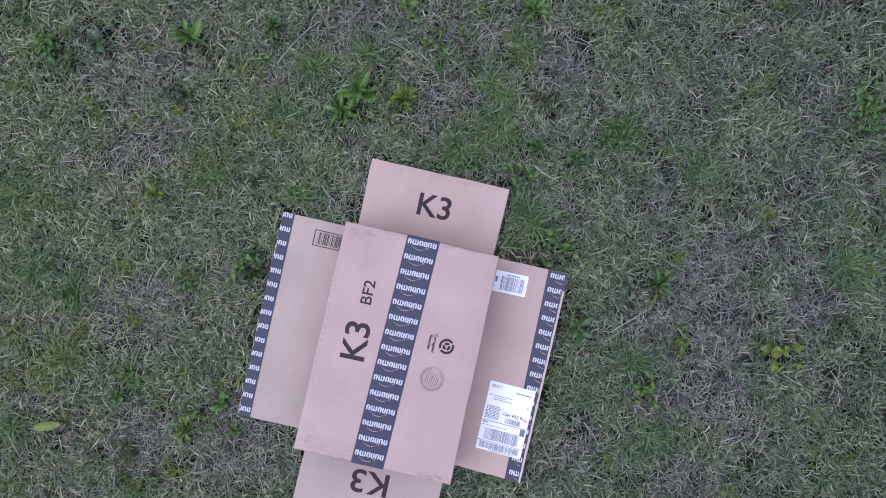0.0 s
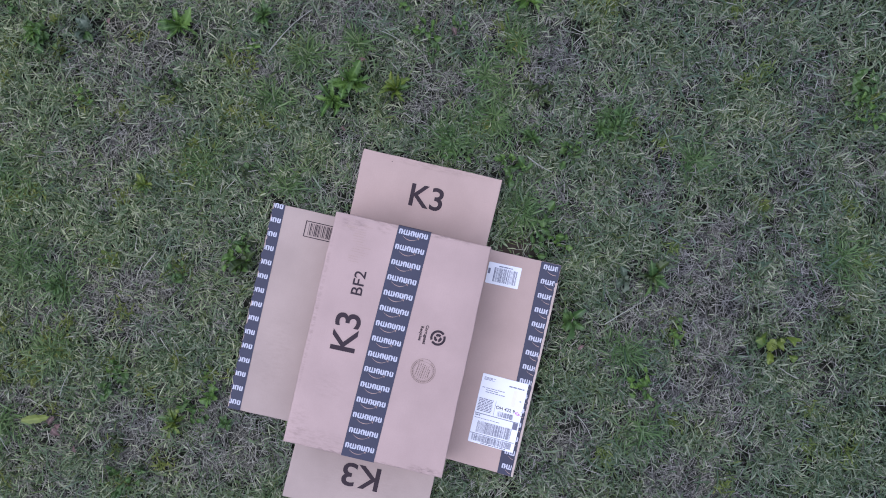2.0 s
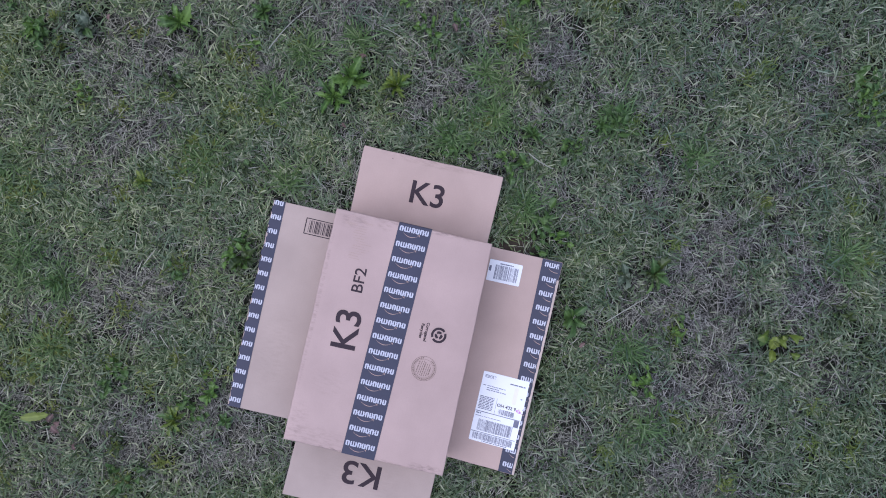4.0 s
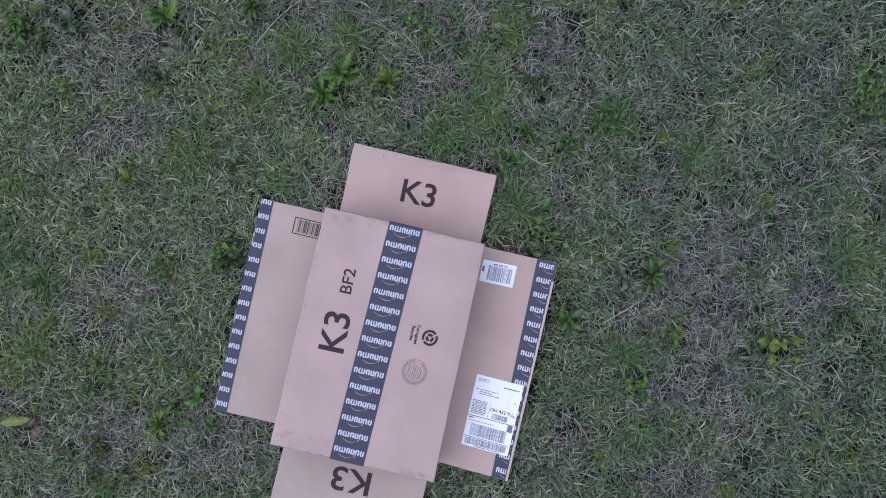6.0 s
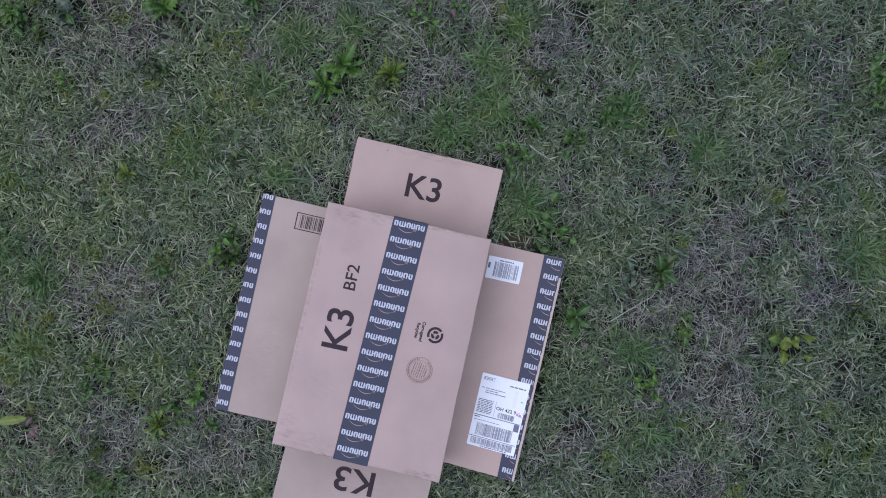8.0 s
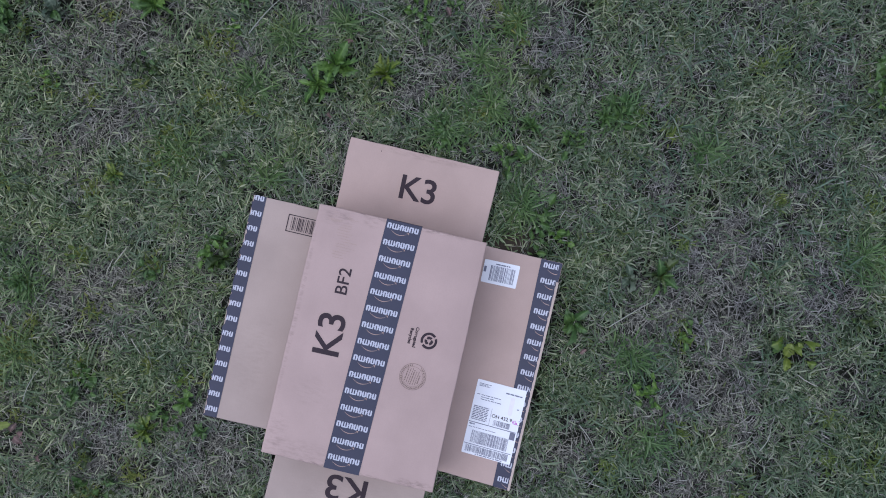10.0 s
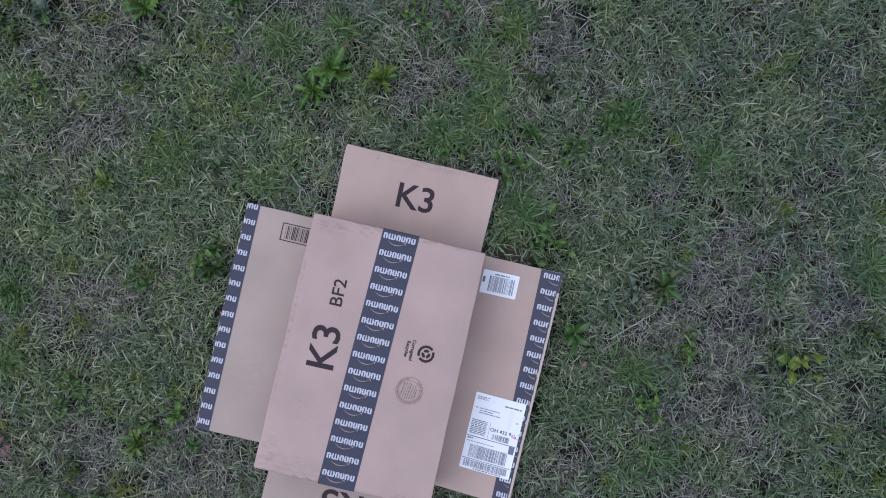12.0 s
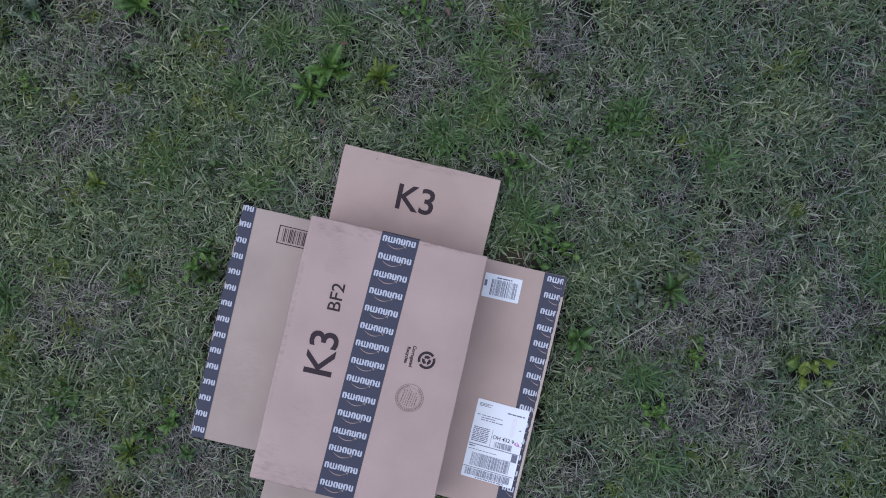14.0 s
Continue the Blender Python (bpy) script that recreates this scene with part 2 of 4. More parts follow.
def rounded(bm, u0, v0, u1, v1, r, m, index=0):
    f = bm.faces.new([bm.verts.new(m @ Vector((a, b, 0))) for a, b in corners(u0, v0, u1, v1, r)])
    f.material_index = index


def ring_band(bm, r0, r1, a0, a1, m, centre=(0, 0), index=0, steps=None):
    n = steps or max(3, int(abs(a1 - a0) / 10))
    rows = []
    for k in range(n + 1):
        a = radians(a0 + (a1 - a0) * k / n)
        rows.append([bm.verts.new(m @ Vector((centre[0] + r * math.cos(a), centre[1] + r * math.sin(a), 0))) for r in (r0, r1)])
    for (a, b), (c, d) in zip(rows, rows[1:]):
        bm.faces.new((a, b, d, c)).material_index = index


def lettering(text, width, height, m, bold=0.02):
    """A bmesh of the words, stretched to width x height, its lower left corner at the origin of m."""
    cu = bpy.data.curves.new("lettering", "FONT")
    cu.body, cu.size, cu.offset, cu.resolution_u = text, 1.0, bold, 4
    ob = new("lettering", cu)
    me = bpy.data.meshes.new_from_object(ob.evaluated_get(bpy.context.evaluated_depsgraph_get()))
    bpy.data.objects.remove(ob)
    bpy.data.curves.remove(cu)
    bm = bmesh.new()
    bm.from_mesh(me)
    bpy.data.meshes.remove(me)
    lo = [min(v.co[k] for v in bm.verts) for k in (0, 1)]
    hi = [max(v.co[k] for v in bm.verts) for k in (0, 1)]
    for v in bm.verts:
        v.co = m @ Vector(((v.co.x - lo[0]) / (hi[0] - lo[0]) * width, (v.co.y - lo[1]) / (hi[1] - lo[1]) * height, 0))
    return bm


def lain(bm, top, lift):
    """Lays a print or a film onto the sheet top(u, v)."""
    for v in bm.verts:
        v.co.z = top(v.co.x, v.co.y) + lift
    bm.normal_update()
    for f in bm.faces:
        if f.normal.z < 0:
            f.normal_flip()
    return bm


def on(u, v, turn=0):
    return pose(u, v, 0, 0, 0, turn)


# ---- the cardboard box: upside down, its four top flaps spread on the lawn ----
BOX_AT, BOX_TURN = (-0.0993, -0.2146), -13.0
HALF_W, HALF_L, TOP_Z, BOARD = 0.1655, 0.243, 0.152, 0.004


def wob(u, v, size=0.0012, scale=9.0):
    return size * noise.noise(Vector((u * scale, v * scale, 3.7)))


def top_face(u, v):
    bulge = 0.0025 * (1 - (u / HALF_W) ** 2) * (1 - (v / HALF_L) ** 2)
    return TOP_Z + bulge + wob(u, v)


def flap_far(u, v):
    s = (v - HALF_L) / 0.155
    return 0.016 + 0.024 * s + 0.003 * s * (u / 0.16) + wob(u, v, 0.0025, 5)


def flap_near(u, v):
    s = (-v - HALF_L) / 0.155
    return 0.016 + 0.020 * s + wob(u, v, 0.0025, 5)


def flap_west(u, v):
    s = (-u - HALF_W) / 0.164
    return 0.017 + 0.007 * s + 0.004 * s * v / 0.24 + wob(u, v, 0.003, 4)


def flap_east(u, v):
    s = (u - HALF_W) / 0.164
    return 0.018 + 0.026 * s + 0.003 * s * v / 0.24 + wob(u, v, 0.003, 4)


def skewed(bm):
    """The closed end has been pressed slightly out of square."""
    for v in bm.verts:
        if v.co.x > 0:
            v.co.x *= 1.004 - 0.09 * v.co.y * v.co.x / HALF_W
        v.co.x += 0.0012 * noise.noise(Vector((v.co.x * 20, v.co.y * 14, 9.0)))
        v.co.y += 0.0012 * noise.noise(Vector((v.co.x * 14, v.co.y * 20, 5.0)))
    return bm


box = tagged(new("cardboard_box"), "upturned brown cardboard shipping box with open flaps, on grass", "box")
box.matrix_world = pose(*BOX_AT, 0, 0, 0, BOX_TURN)

for name, (ua, ub) in (("bottom_panel", (-HALF_W, -0.0006)), ("bottom_panel", (0.0006, HALF_W))):
    bm = lattice(span(ua, ub, 8), span(-HALF_L, HALF_L, 22), top_face, BOARD)
    part(name, skewed(bevelled_rim(bm, 0.0030, 3)), kraft_top, box, "scuffed closed end of the box", True)


def wall(along, a, b, fixed, sign):
    """One side panel, from the folds at the lawn up to the closed end."""
    bm = bmesh.new()
    steps, rise = span(a, b, 16), span(0.010, TOP_Z - BOARD + 0.0005, 6)
    faces = []
    for off in (0.0, -BOARD * sign):
        grid = []
        for s in steps:
            row = []
            for z in rise:
                k = (z - 0.01) / 0.14
                bow = sign * (0.0025 * math.sin(math.pi * k) * noise.noise(Vector((s * 6, z * 8, fixed * 30))) - 0.0008)
                p = (s, fixed + bow + off, z) if along == "u" else (fixed + bow + off, s, z)
                row.append(bm.verts.new(p))
            grid.append(row)
        faces.append(grid)
    for grid in faces:
        for i in range(len(steps) - 1):
            for j in range(len(rise) - 1):
                bm.faces.new((grid[i][j], grid[i + 1][j], grid[i + 1][j + 1], grid[i][j + 1]))
    p, q = faces
    n, k = len(steps) - 1, len(rise) - 1
    for i in range(n):
        bm.faces.new((p[i][0], q[i][0], q[i + 1][0], p[i + 1][0]))
        bm.faces.new((p[i][k], p[i + 1][k], q[i + 1][k], q[i][k]))
    for j in range(k):
        bm.faces.new((p[0][j], p[0][j + 1], q[0][j + 1], q[0][j]))
        bm.faces.new((p[n][j], q[n][j], q[n][j + 1], p[n][j + 1]))
    bmesh.ops.recalc_face_normals(bm, faces=bm.faces)
    return part("side_panel", skewed(bm), kraft_side, box, "", True)


wall("u", -HALF_W + 0.001, HALF_W - 0.001, HALF_L - 0.001, 1)
wall("u", -HALF_W + 0.001, HALF_W - 0.001, -HALF_L + 0.001, -1)
wall("v", -HALF_L + 0.0052, HALF_L - 0.0052, -HALF_W + 0.001, -1)
wall("v", -HALF_L + 0.0052, HALF_L - 0.0052, HALF_W - 0.001, 1)


def flap(us, vs, top, label, board=None):
    bm = lattice(us, vs, top, BOARD)
    for v in bm.verts:
        v.co.x += 0.0012 * noise.noise(v.co * 22)
        v.co.y += 0.0012 * noise.noise(v.co * 22 + Vector((7, 3, 1)))
    return part("flap", bevelled_rim(bm, 0.0009, 1), board or kraft_plain, box, label, True)


far_flap = flap(span(-0.1565, 0.1600, 16), span(HALF_L - 0.003, 0.3955, 8), flap_far, "spread end flap with black marking")
near_flap = flap(span(-0.1590, 0.1630, 16), span(-0.3990, -HALF_L + 0.003, 8), flap_near, "spread end flap with black marking", kraft_greyer)
west_flap = flap(span(-0.3270, -HALF_W + 0.003, 8), span(-0.2395, 0.2335, 22), flap_west, "spread side flap with cut tape", kraft_greyer)
east_flap = flap(span(HALF_W - 0.003, 0.3295, 8), span(-0.2405, 0.2405, 22), flap_east, "spread side flap with labels and torn tape")

# black print on the board
for body, w, h, m, top, owner, bold in (
    ("K3", 0.0750, 0.0510, on(-0.0330, 0.2950, 0.5), flap_far, far_flap, 0.014),
    ("K3", 0.0850, 0.0510, on(0.0438, -0.2955, 180.5), flap_near, near_flap, 0.014),
    ("K3", 0.0790, 0.0530, on(-0.0625, -0.0340, 91), top_face, box, 0.014),
    ("BF2", 0.0500, 0.0235, on(-0.0755, 0.0845, 90.5), top_face, box, 0.008),
    ("Corrugated", 0.0390, 0.0085, on(0.0665, 0.0565, -90), top_face, box, 0.030),
    ("Recycles", 0.0300, 0.0085, on(0.0565, 0.0525, -90), top_face, box, 0.030),
):
    part("printed_lettering", lain(lettering(body, w, h, m, bold), top, 0.0006), ink, owner, "black printed lettering")

bm = bmesh.new()
ring_band(bm, 0.0, 0.0011, 0, 360, on(-0.0880, 0.3810), steps=10)
part("pinhole", lain(bm, flap_far, 0.0006), ink, far_flap, "tiny dark hole")

# recycling emblem: broken ring round three arrows
bm, m = bmesh.new(), on(0.0975, 0.0360)
for a in (35, 215):
    ring_band(bm, 0.0112, 0.0160, a + 8, a + 172, m)
for a in (90, 210, 330):
    ring_band(bm, 0.0032, 0.0084, a - 44, a + 28, m)
    tip = [(0.0025, a + 26), (0.0093, a + 26), (0.0060, a + 62)]
    bm.faces.new([bm.verts.new(m @ Vector((r * math.cos(radians(k)), r * math.sin(radians(k)), 0))) for r, k in tip])
part("recycling_emblem", lain(bm, top_face, 0.0006), ink, box, "black printed recycling emblem")

# maker's round stamp: thin rings, unreadable lines
bm, m = bmesh.new(), on(0.0830, -0.0370, 82)
ring_band(bm, 0.0247, 0.0255, 0, 360, m, steps=48)
ring_band(bm, 0.0190, 0.0195, 0, 360, m, steps=40)
rnd = random.Random(5)
a = 20
while a < 335:
    d = rnd.uniform(3, 7)
    ring_band(bm, 0.0207, 0.0234, a, a + d, m, steps=2)
    a += d + rnd.uniform(2, 4)
for k in range(7):
    v0 = -0.0135 + 0.0042 * k
    half = math.sqrt(0.0175 ** 2 - v0 ** 2) * 0.9
    u0 = -half
    while u0 < half - 0.002:
        d = min(rnd.uniform(0.002, 0.007), half - u0)
        quad(bm, u0, v0, u0 + d, v0 + 0.0012 + 0.0008 * (k % 3 == 0), m)
        u0 += d + 0.0012
part("round_stamp", lain(bm, top_face, 0.0006), ink_grey, box, "faded round printed stamp")

# rubbed streaks beside the tape
bm, rnd = bmesh.new(), random.Random(11)
for k in range(13):
    v0 = 0.212 - 0.0052 * k
    for _ in range(2):
        u0 = -0.116 + rnd.uniform(-0.006, 0.014)
        quad(bm, u0, v0, u0 + rnd.uniform(0.010, 0.024), v0 + rnd.uniform(0.0009, 0.0020), Matrix.Identity(4))
for k in range(9):
    u0, v0 = -0.15 + rnd.uniform(0, 0.05), 0.214 + rnd.uniform(0, 0.022)
    quad(bm, u0, v0, u0 + rnd.uniform(0.008, 0.025), v0 + rnd.uniform(0.0006, 0.0014), Matrix.Identity(4))
part("rubbed_streaks", lain(bm, top_face, 0.0005), ink_scuff, box, "faint rubbed print streaks")


# ---- tape ----
def film(edge_a, edge_b, vs, top, lift, owner, label, drop=0.0):
    """A strip of tape between u = edge_a(v) and u = edge_b(v); drop: how far its ends fold down."""
    bm = bmesh.new()
    rows = []
    stations = [(v, None) for v in vs]
    if drop:
        e = HALF_L + 0.0022
        stations = [(-e, TOP_Z - drop), (-e, TOP_Z - 0.004)] + stations + [(e, TOP_Z - 0.004), (e, TOP_Z - drop)]
    for v, z in stations:
        a, b = edge_a(v), edge_b(v)
        rows.append([bm.verts.new((u, v, top(u, max(-HALF_L, min(HALF_L, v))) + lift if z is None else z)) for u in span(a, b, 4)])
    for p, q in zip(rows, rows[1:]):
        for i in range(4):
            bm.faces.new((p[i], p[i + 1], q[i + 1], q[i]))
    return part("tape", bm, tape_film, owner, label, True)


def centre_line(v):
    return -0.0035 + 0.019 * v


WORD = (0.0094, 0.0150, 0.0094, 0.0089, 0.0099, 0.0095)
CELL = 0.0006


def word_cells():
    """Columns and rows of the plain shape that stands for a brand's word: six joined blocks, slit by turns from above and below."""
    cells, u = set(), 0.0
    for k, w in enumerate(WORD):
        a, b = round(u / CELL), round((u + w - 0.0014) / CELL)
        slits = [(a + b) / 2] if w < 0.012 else [a + (b - a) * 0.33, a + (b - a) * 0.67]
        for c in range(a, b):
            for r in range(18):
                near = min(c - a, b - 1 - c) + min(r, 17 - r)
                cut = any(abs(c + 0.5 - q) < 1.9 for q in slits)
                if near < 2 or (cut and (r > 3 if k % 2 else r < 14)):
                    continue
                cells.add((c, r))
        for c in range(b, round((u + w) / CELL) if k < 5 else b):
            cells.update((c, r) for r in (8, 9))
        u += w
    return cells


WORD_CELLS = word_cells()


def word_mark(u0, v0, clip, top, lift, owner, bow=True):
    """A brand's word as one plain white shape with a bowed orange line below, cut off outside clip."""
    bm, made = bmesh.new(), {}

    def corner(c, r):
        if (c, r) not in made:
            made[c, r] = bm.verts.new((u0 + c * CELL, v0 + r * CELL, 0))
        return made[c, r]

    for c, r in sorted(WORD_CELLS):
        if clip[0] < u0 + c * CELL and u0 + (c + 1) * CELL < clip[1]:
            bm.faces.new((corner(c, r), corner(c + 1, r), corner(c + 1, r + 1), corner(c, r + 1)))
    part("printed_word", lain(bm, top, lift), tape_white, owner, "white print on tape")
    if not bow:
        return
    bm, rows = bmesh.new(), []
    for k in range(15):
        q = k / 14
        c = u0 + 0.0095 + 0.0330 * q
        if clip[0] < c < clip[1]:
            thick = 0.0004 + 0.0010 * math.sin(math.pi * min(1, q * 1.1))
            d = v0 - 0.0026 - 0.0058 * (1 - (2 * q - 1) ** 2)
            rows.append((bm.verts.new((c, d - thick, 0)), bm.verts.new((c, d, 0))))
    for (a, b), (c, d) in zip(rows, rows[1:]):
        bm.faces.new((a, c, d, b))
    if clip[0] < u0 + 0.0440 < clip[1]:
        bm.faces.new((rows[-1][1], rows[-1][0], bm.verts.new((u0 + 0.0440, v0 - 0.0052, 0)), bm.verts.new((u0 + 0.0440, v0 - 0.0010, 0)), bm.verts.new((u0 + 0.0385, v0 - 0.0014, 0))))
    if rows:
        part("printed_arc", lain(bm, top, lift), tape_orange, owner, "bowed orange line printed on tape")
    else:
        bm.free()


tape = film(lambda v: centre_line(v) - 0.0345, lambda v: centre_line(v) + 0.0345, span(-HALF_L - 0.0006, HALF_L + 0.0006, 30), top_face, 0.0007, box, "glossy navy packing tape with printed words", 0.05)
for k in range(15):
    v = 0.2275 - 0.03235 * k
    word_mark(centre_line(v) - 0.0308, v, (-1, 1), top_face, 0.0011, tape)


def ragged(at, amp, seed, scale=70):
    return lambda v: at + amp * (noise.noise(Vector((v * scale, seed, 0))) + 0.6 * noise.noise(Vector((v * scale * 3.1, seed, 4))))


west_tape = film(ragged(-0.3262, 0.0052, 1.3, 120), lambda v: -0.2985 + 0.006 * (-v), span(-0.2395, 0.2330, 110), flap_west, 0.0007, box, "cut half of navy packing tape")
for k in range(15):
    v = 0.2225 - 0.03220 * k
    word_mark(-0.3632 - 0.007 * v + 0.0012 * math.sin(k * 1.9), v, (-0.3250, 1), flap_west, 0.0011, west_tape, False)
east_tape = film(lambda v: 0.2902 - 0.02 * v, lambda v: (0.3268 if v < 0.2 else 0.3288) + ragged(0, 0.0016, 8.1, 110)(v), span(-0.2400, 0.2400, 110), flap_east, 0.0007, box, "torn half of navy packing tape")
for k in range(15):
    v = 0.2240 - 0.03220 * k
    word_mark(0.2970 - 0.02 * v, v, (-1, 0.3235), flap_east, 0.0011, east_tape)
bm = bmesh.new()
edge, rows = ragged(0.3266, 0.0016, 8.1, 110), []
for v in span(-0.2405, 0.2000, 110):
    rows.append([bm.verts.new((u, v, flap_east(min(u, 0.329), v) + dz)) for u, dz in ((edge(v) - 0.002, 0.0004), (edge(v) + 0.001, 0.0014), (0.3302, 0.0012), (0.3306, -0.003))])
for p, q in zip(rows, rows[1:]):
    for i in range(3):
        bm.faces.new((p[i], p[i + 1], q[i + 1], q[i]))
part("torn_edge", bm, torn, east_flap, "pale torn cardboard edge")

# printed barcode in a black frame
bm, I = bmesh.new(), Matrix.Identity(4)
for a in ((-0.2475, 0.2090, -0.1650, 0.2108), (-0.2475, 0.1740, -0.1650, 0.1758), (-0.2475, 0.1740, -0.2455, 0.2108)):
    quad(bm, *a, I)
u, rnd = -0.2390, random.Random(3)
while u < -0.170:
    w = rnd.choice((0.0007, 0.0010, 0.0019))
    quad(bm, u, 0.1790, u + w, 0.2065, I)
    u += w + rnd.choice((0.0011, 0.0017, 0.0027))
part("printed_barcode", lain(bm, flap_west, 0.0006), ink, west_flap, "black printed barcode in a frame")


def sticker(name, u0, v0, w, h, turn, owner, top, label):
    bm = bmesh.new()
    m = on(u0, v0, turn)
    rounded(bm, 0, 0, w, h, 0.0022, m)
    bmesh.ops.triangulate(bm, faces=bm.faces)
    return part(name, lain(bm, top, 0.0013), paper, owner, label), m


def bars(bm, u0, v0, u1, v1, m, seed, thin=0.0006, wide=0.0018):
    u, r = u0, random.Random(seed)
    while u < u1:
        w = r.choice((thin, thin, wide, (thin + wide) / 2))
        quad(bm, u, v0, min(u + w, u1), v1, m)
        u += w + r.choice((thin, thin, wide))


def lines(bm, u0, v0, u1, h, m, seed):
    """One unreadable line of print."""
    u, r = u0, random.Random(seed)
    while u < u1:
        w = r.uniform(0.003, 0.010)
        quad(bm, u, v0, min(u + w, u1), v0 + h, m)
        u += w + 0.0014


small, m = sticker("barcode_sticker", 0.1745, 0.1655, 0.0735, 0.0480, 1.0, box, flap_east, "white barcode sticker")
bm = bmesh.new()
bars(bm, 0.015, 0.0060, 0.066, 0.038, m, 7)
lines(bm, 0.024, 0.0405, 0.054, 0.0024, m, 2)
quad(bm, 0.0015, 0.022, 0.0065, 0.034, m)
part("barcode", lain(bm, flap_east, 0.0017), ink_label, small, "black barcode")

label_sheet, m = sticker("shipping_label", 0.2165, -0.1885, 0.1020, 0.1560, 0.0, box, flap_east, "white shipping label with barcodes and magenta smear")
bm = bmesh.new()
for k, (a, b, y, h) in enumerate(((0.005, 0.030, 0.1480, 0.0012), (0.005, 0.024, 0.1455, 0.0012), (0.005, 0.028, 0.1430, 0.0012), (0.005, 0.011, 0.1250, 0.0016), (0.014, 0.055, 0.1250, 0.0014),
        (0.014, 0.042, 0.1205, 0.0014), (0.014, 0.058, 0.1160, 0.0016), (0.062, 0.097, 0.1400, 0.0026), (0.091, 0.096, 0.1130, 0.0020), (0.003, 0.014, 0.0615, 0.0024), (0.003, 0.060, 0.0560, 0.0012), (0.028, 0.085, 0.0018, 0.0018))):
    lines(bm, a, y, b, h, m, 20 + k)
quad(bm, 0.001, 0.0660, 0.099, 0.0675, m)
quad(bm, 0.001, 0.0205, 0.099, 0.0217, m)
quad(bm, 0.0880, 0.0505, 0.0990, 0.0655, m)
for k in range(9):
    lines(bm, 0.004, 0.0725 + 0.0034 * k, 0.036, 0.0017, m, 60 + k)
quad(bm, 0.0415, 0.0690, 0.0421, 0.1030, m)
part("printed_lines", lain(bm, flap_east, 0.0017), ink_label, label_sheet, "small black print and rules")
for seed, a in ((31, (0.012, 0.0245, 0.088, 0.0505)), (32, (0.006, 0.0050, 0.094, 0.0190)), (33, (0.050, 0.0700, 0.084, 0.0815))):
    bm = bmesh.new()
    bars(bm, *a, m, seed, 0.0005, 0.0013)
    part("barcode", lain(bm, flap_east, 0.0017), ink_label, label_sheet, "black barcode")
part("routing_code", lain(lettering("OH 432 9", 0.042, 0.0075, m @ on(0.044, 0.0855), 0.012), flap_east, 0.0017), ink, label_sheet, "black printed code")
bm = bmesh.new()
rounded(bm, 0.074, 0.098, 0.083, 0.136, 0.004, m)
part("stain", lain(bm, flap_east, 0.0016), stained, label_sheet, "faint pinkish stain")
bm, rnd = bmesh.new(), random.Random(9)
for k in range(16):
    rounded(bm, *(lambda x, y, s: (x, y, x + s, y + s * 0.7))(0.086 + rnd.uniform(0, 0.010), 0.083 + rnd.uniform(0, 0.007), rnd.uniform(0.0015, 0.0035)), 0.0005, m)
part("ink_smear", lain(bm, flap_east, 0.0019), magenta, label_sheet, "magenta ink smear")


# ---- the lawn ----
ground = lattice(sorted({*span(-2.5, 2.5, 50), *span(-400, 400, 8), *span(-20, 20, 10)}), sorted({*span(-2.5, 2.5, 50), *span(-400, 400, 8), *span(-20, 20, 10)}),
    lambda x, y: 0.004 * noise.noise(Vector((x * 4, y * 4, 0))) - 0.002 if abs(x) < 2.4 and abs(y) < 2.4 else -0.002, 0, None, False)
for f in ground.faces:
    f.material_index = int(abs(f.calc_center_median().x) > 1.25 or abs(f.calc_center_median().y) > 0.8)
tagged(part("ground", ground, (soil, far_lawn), None, "", True), "soil with matted dry thatch under the lawn, coloured dark for shade between blades", "ground", "", "structure")

rng = np.random.default_rng(4)
TURN = radians(BOX_TURN)


def box_frame(x, y):
    dx, dy = x - BOX_AT[0], y - BOX_AT[1]
    return dx * math.cos(TURN) + dy * math.sin(TURN), -dx * math.sin(TURN) + dy * math.cos(TURN)


def covered(x, y, grow):
    """Where the box or a flap lies over the lawn."""
    u, v = box_frame(x, y)
    a = (np.abs(u) < 0.331 + grow) & (np.abs(v) < 0.243 + grow)
    return a | ((np.abs(u) < 0.164 + grow) & (np.abs(v) < 0.400 + grow))


def value_noise(x, y, scale, seed):
    r = np.random.default_rng(seed).random((64, 64))
    gx, gy = x * scale + 1000.5, y * scale + 1000.5
    i, j = np.floor(gx).astype(int), np.floor(gy).astype(int)
    fx, fy = gx - i, gy - j
    fx, fy = fx * fx * (3 - 2 * fx), fy * fy * (3 - 2 * fy)
    at = lambda a, b: r[a % 64, b % 64]
    return (at(i, j) * (1 - fx) + at(i + 1, j) * fx) * (1 - fy) + (at(i, j + 1) * (1 - fx) + at(i + 1, j + 1) * fx) * fy


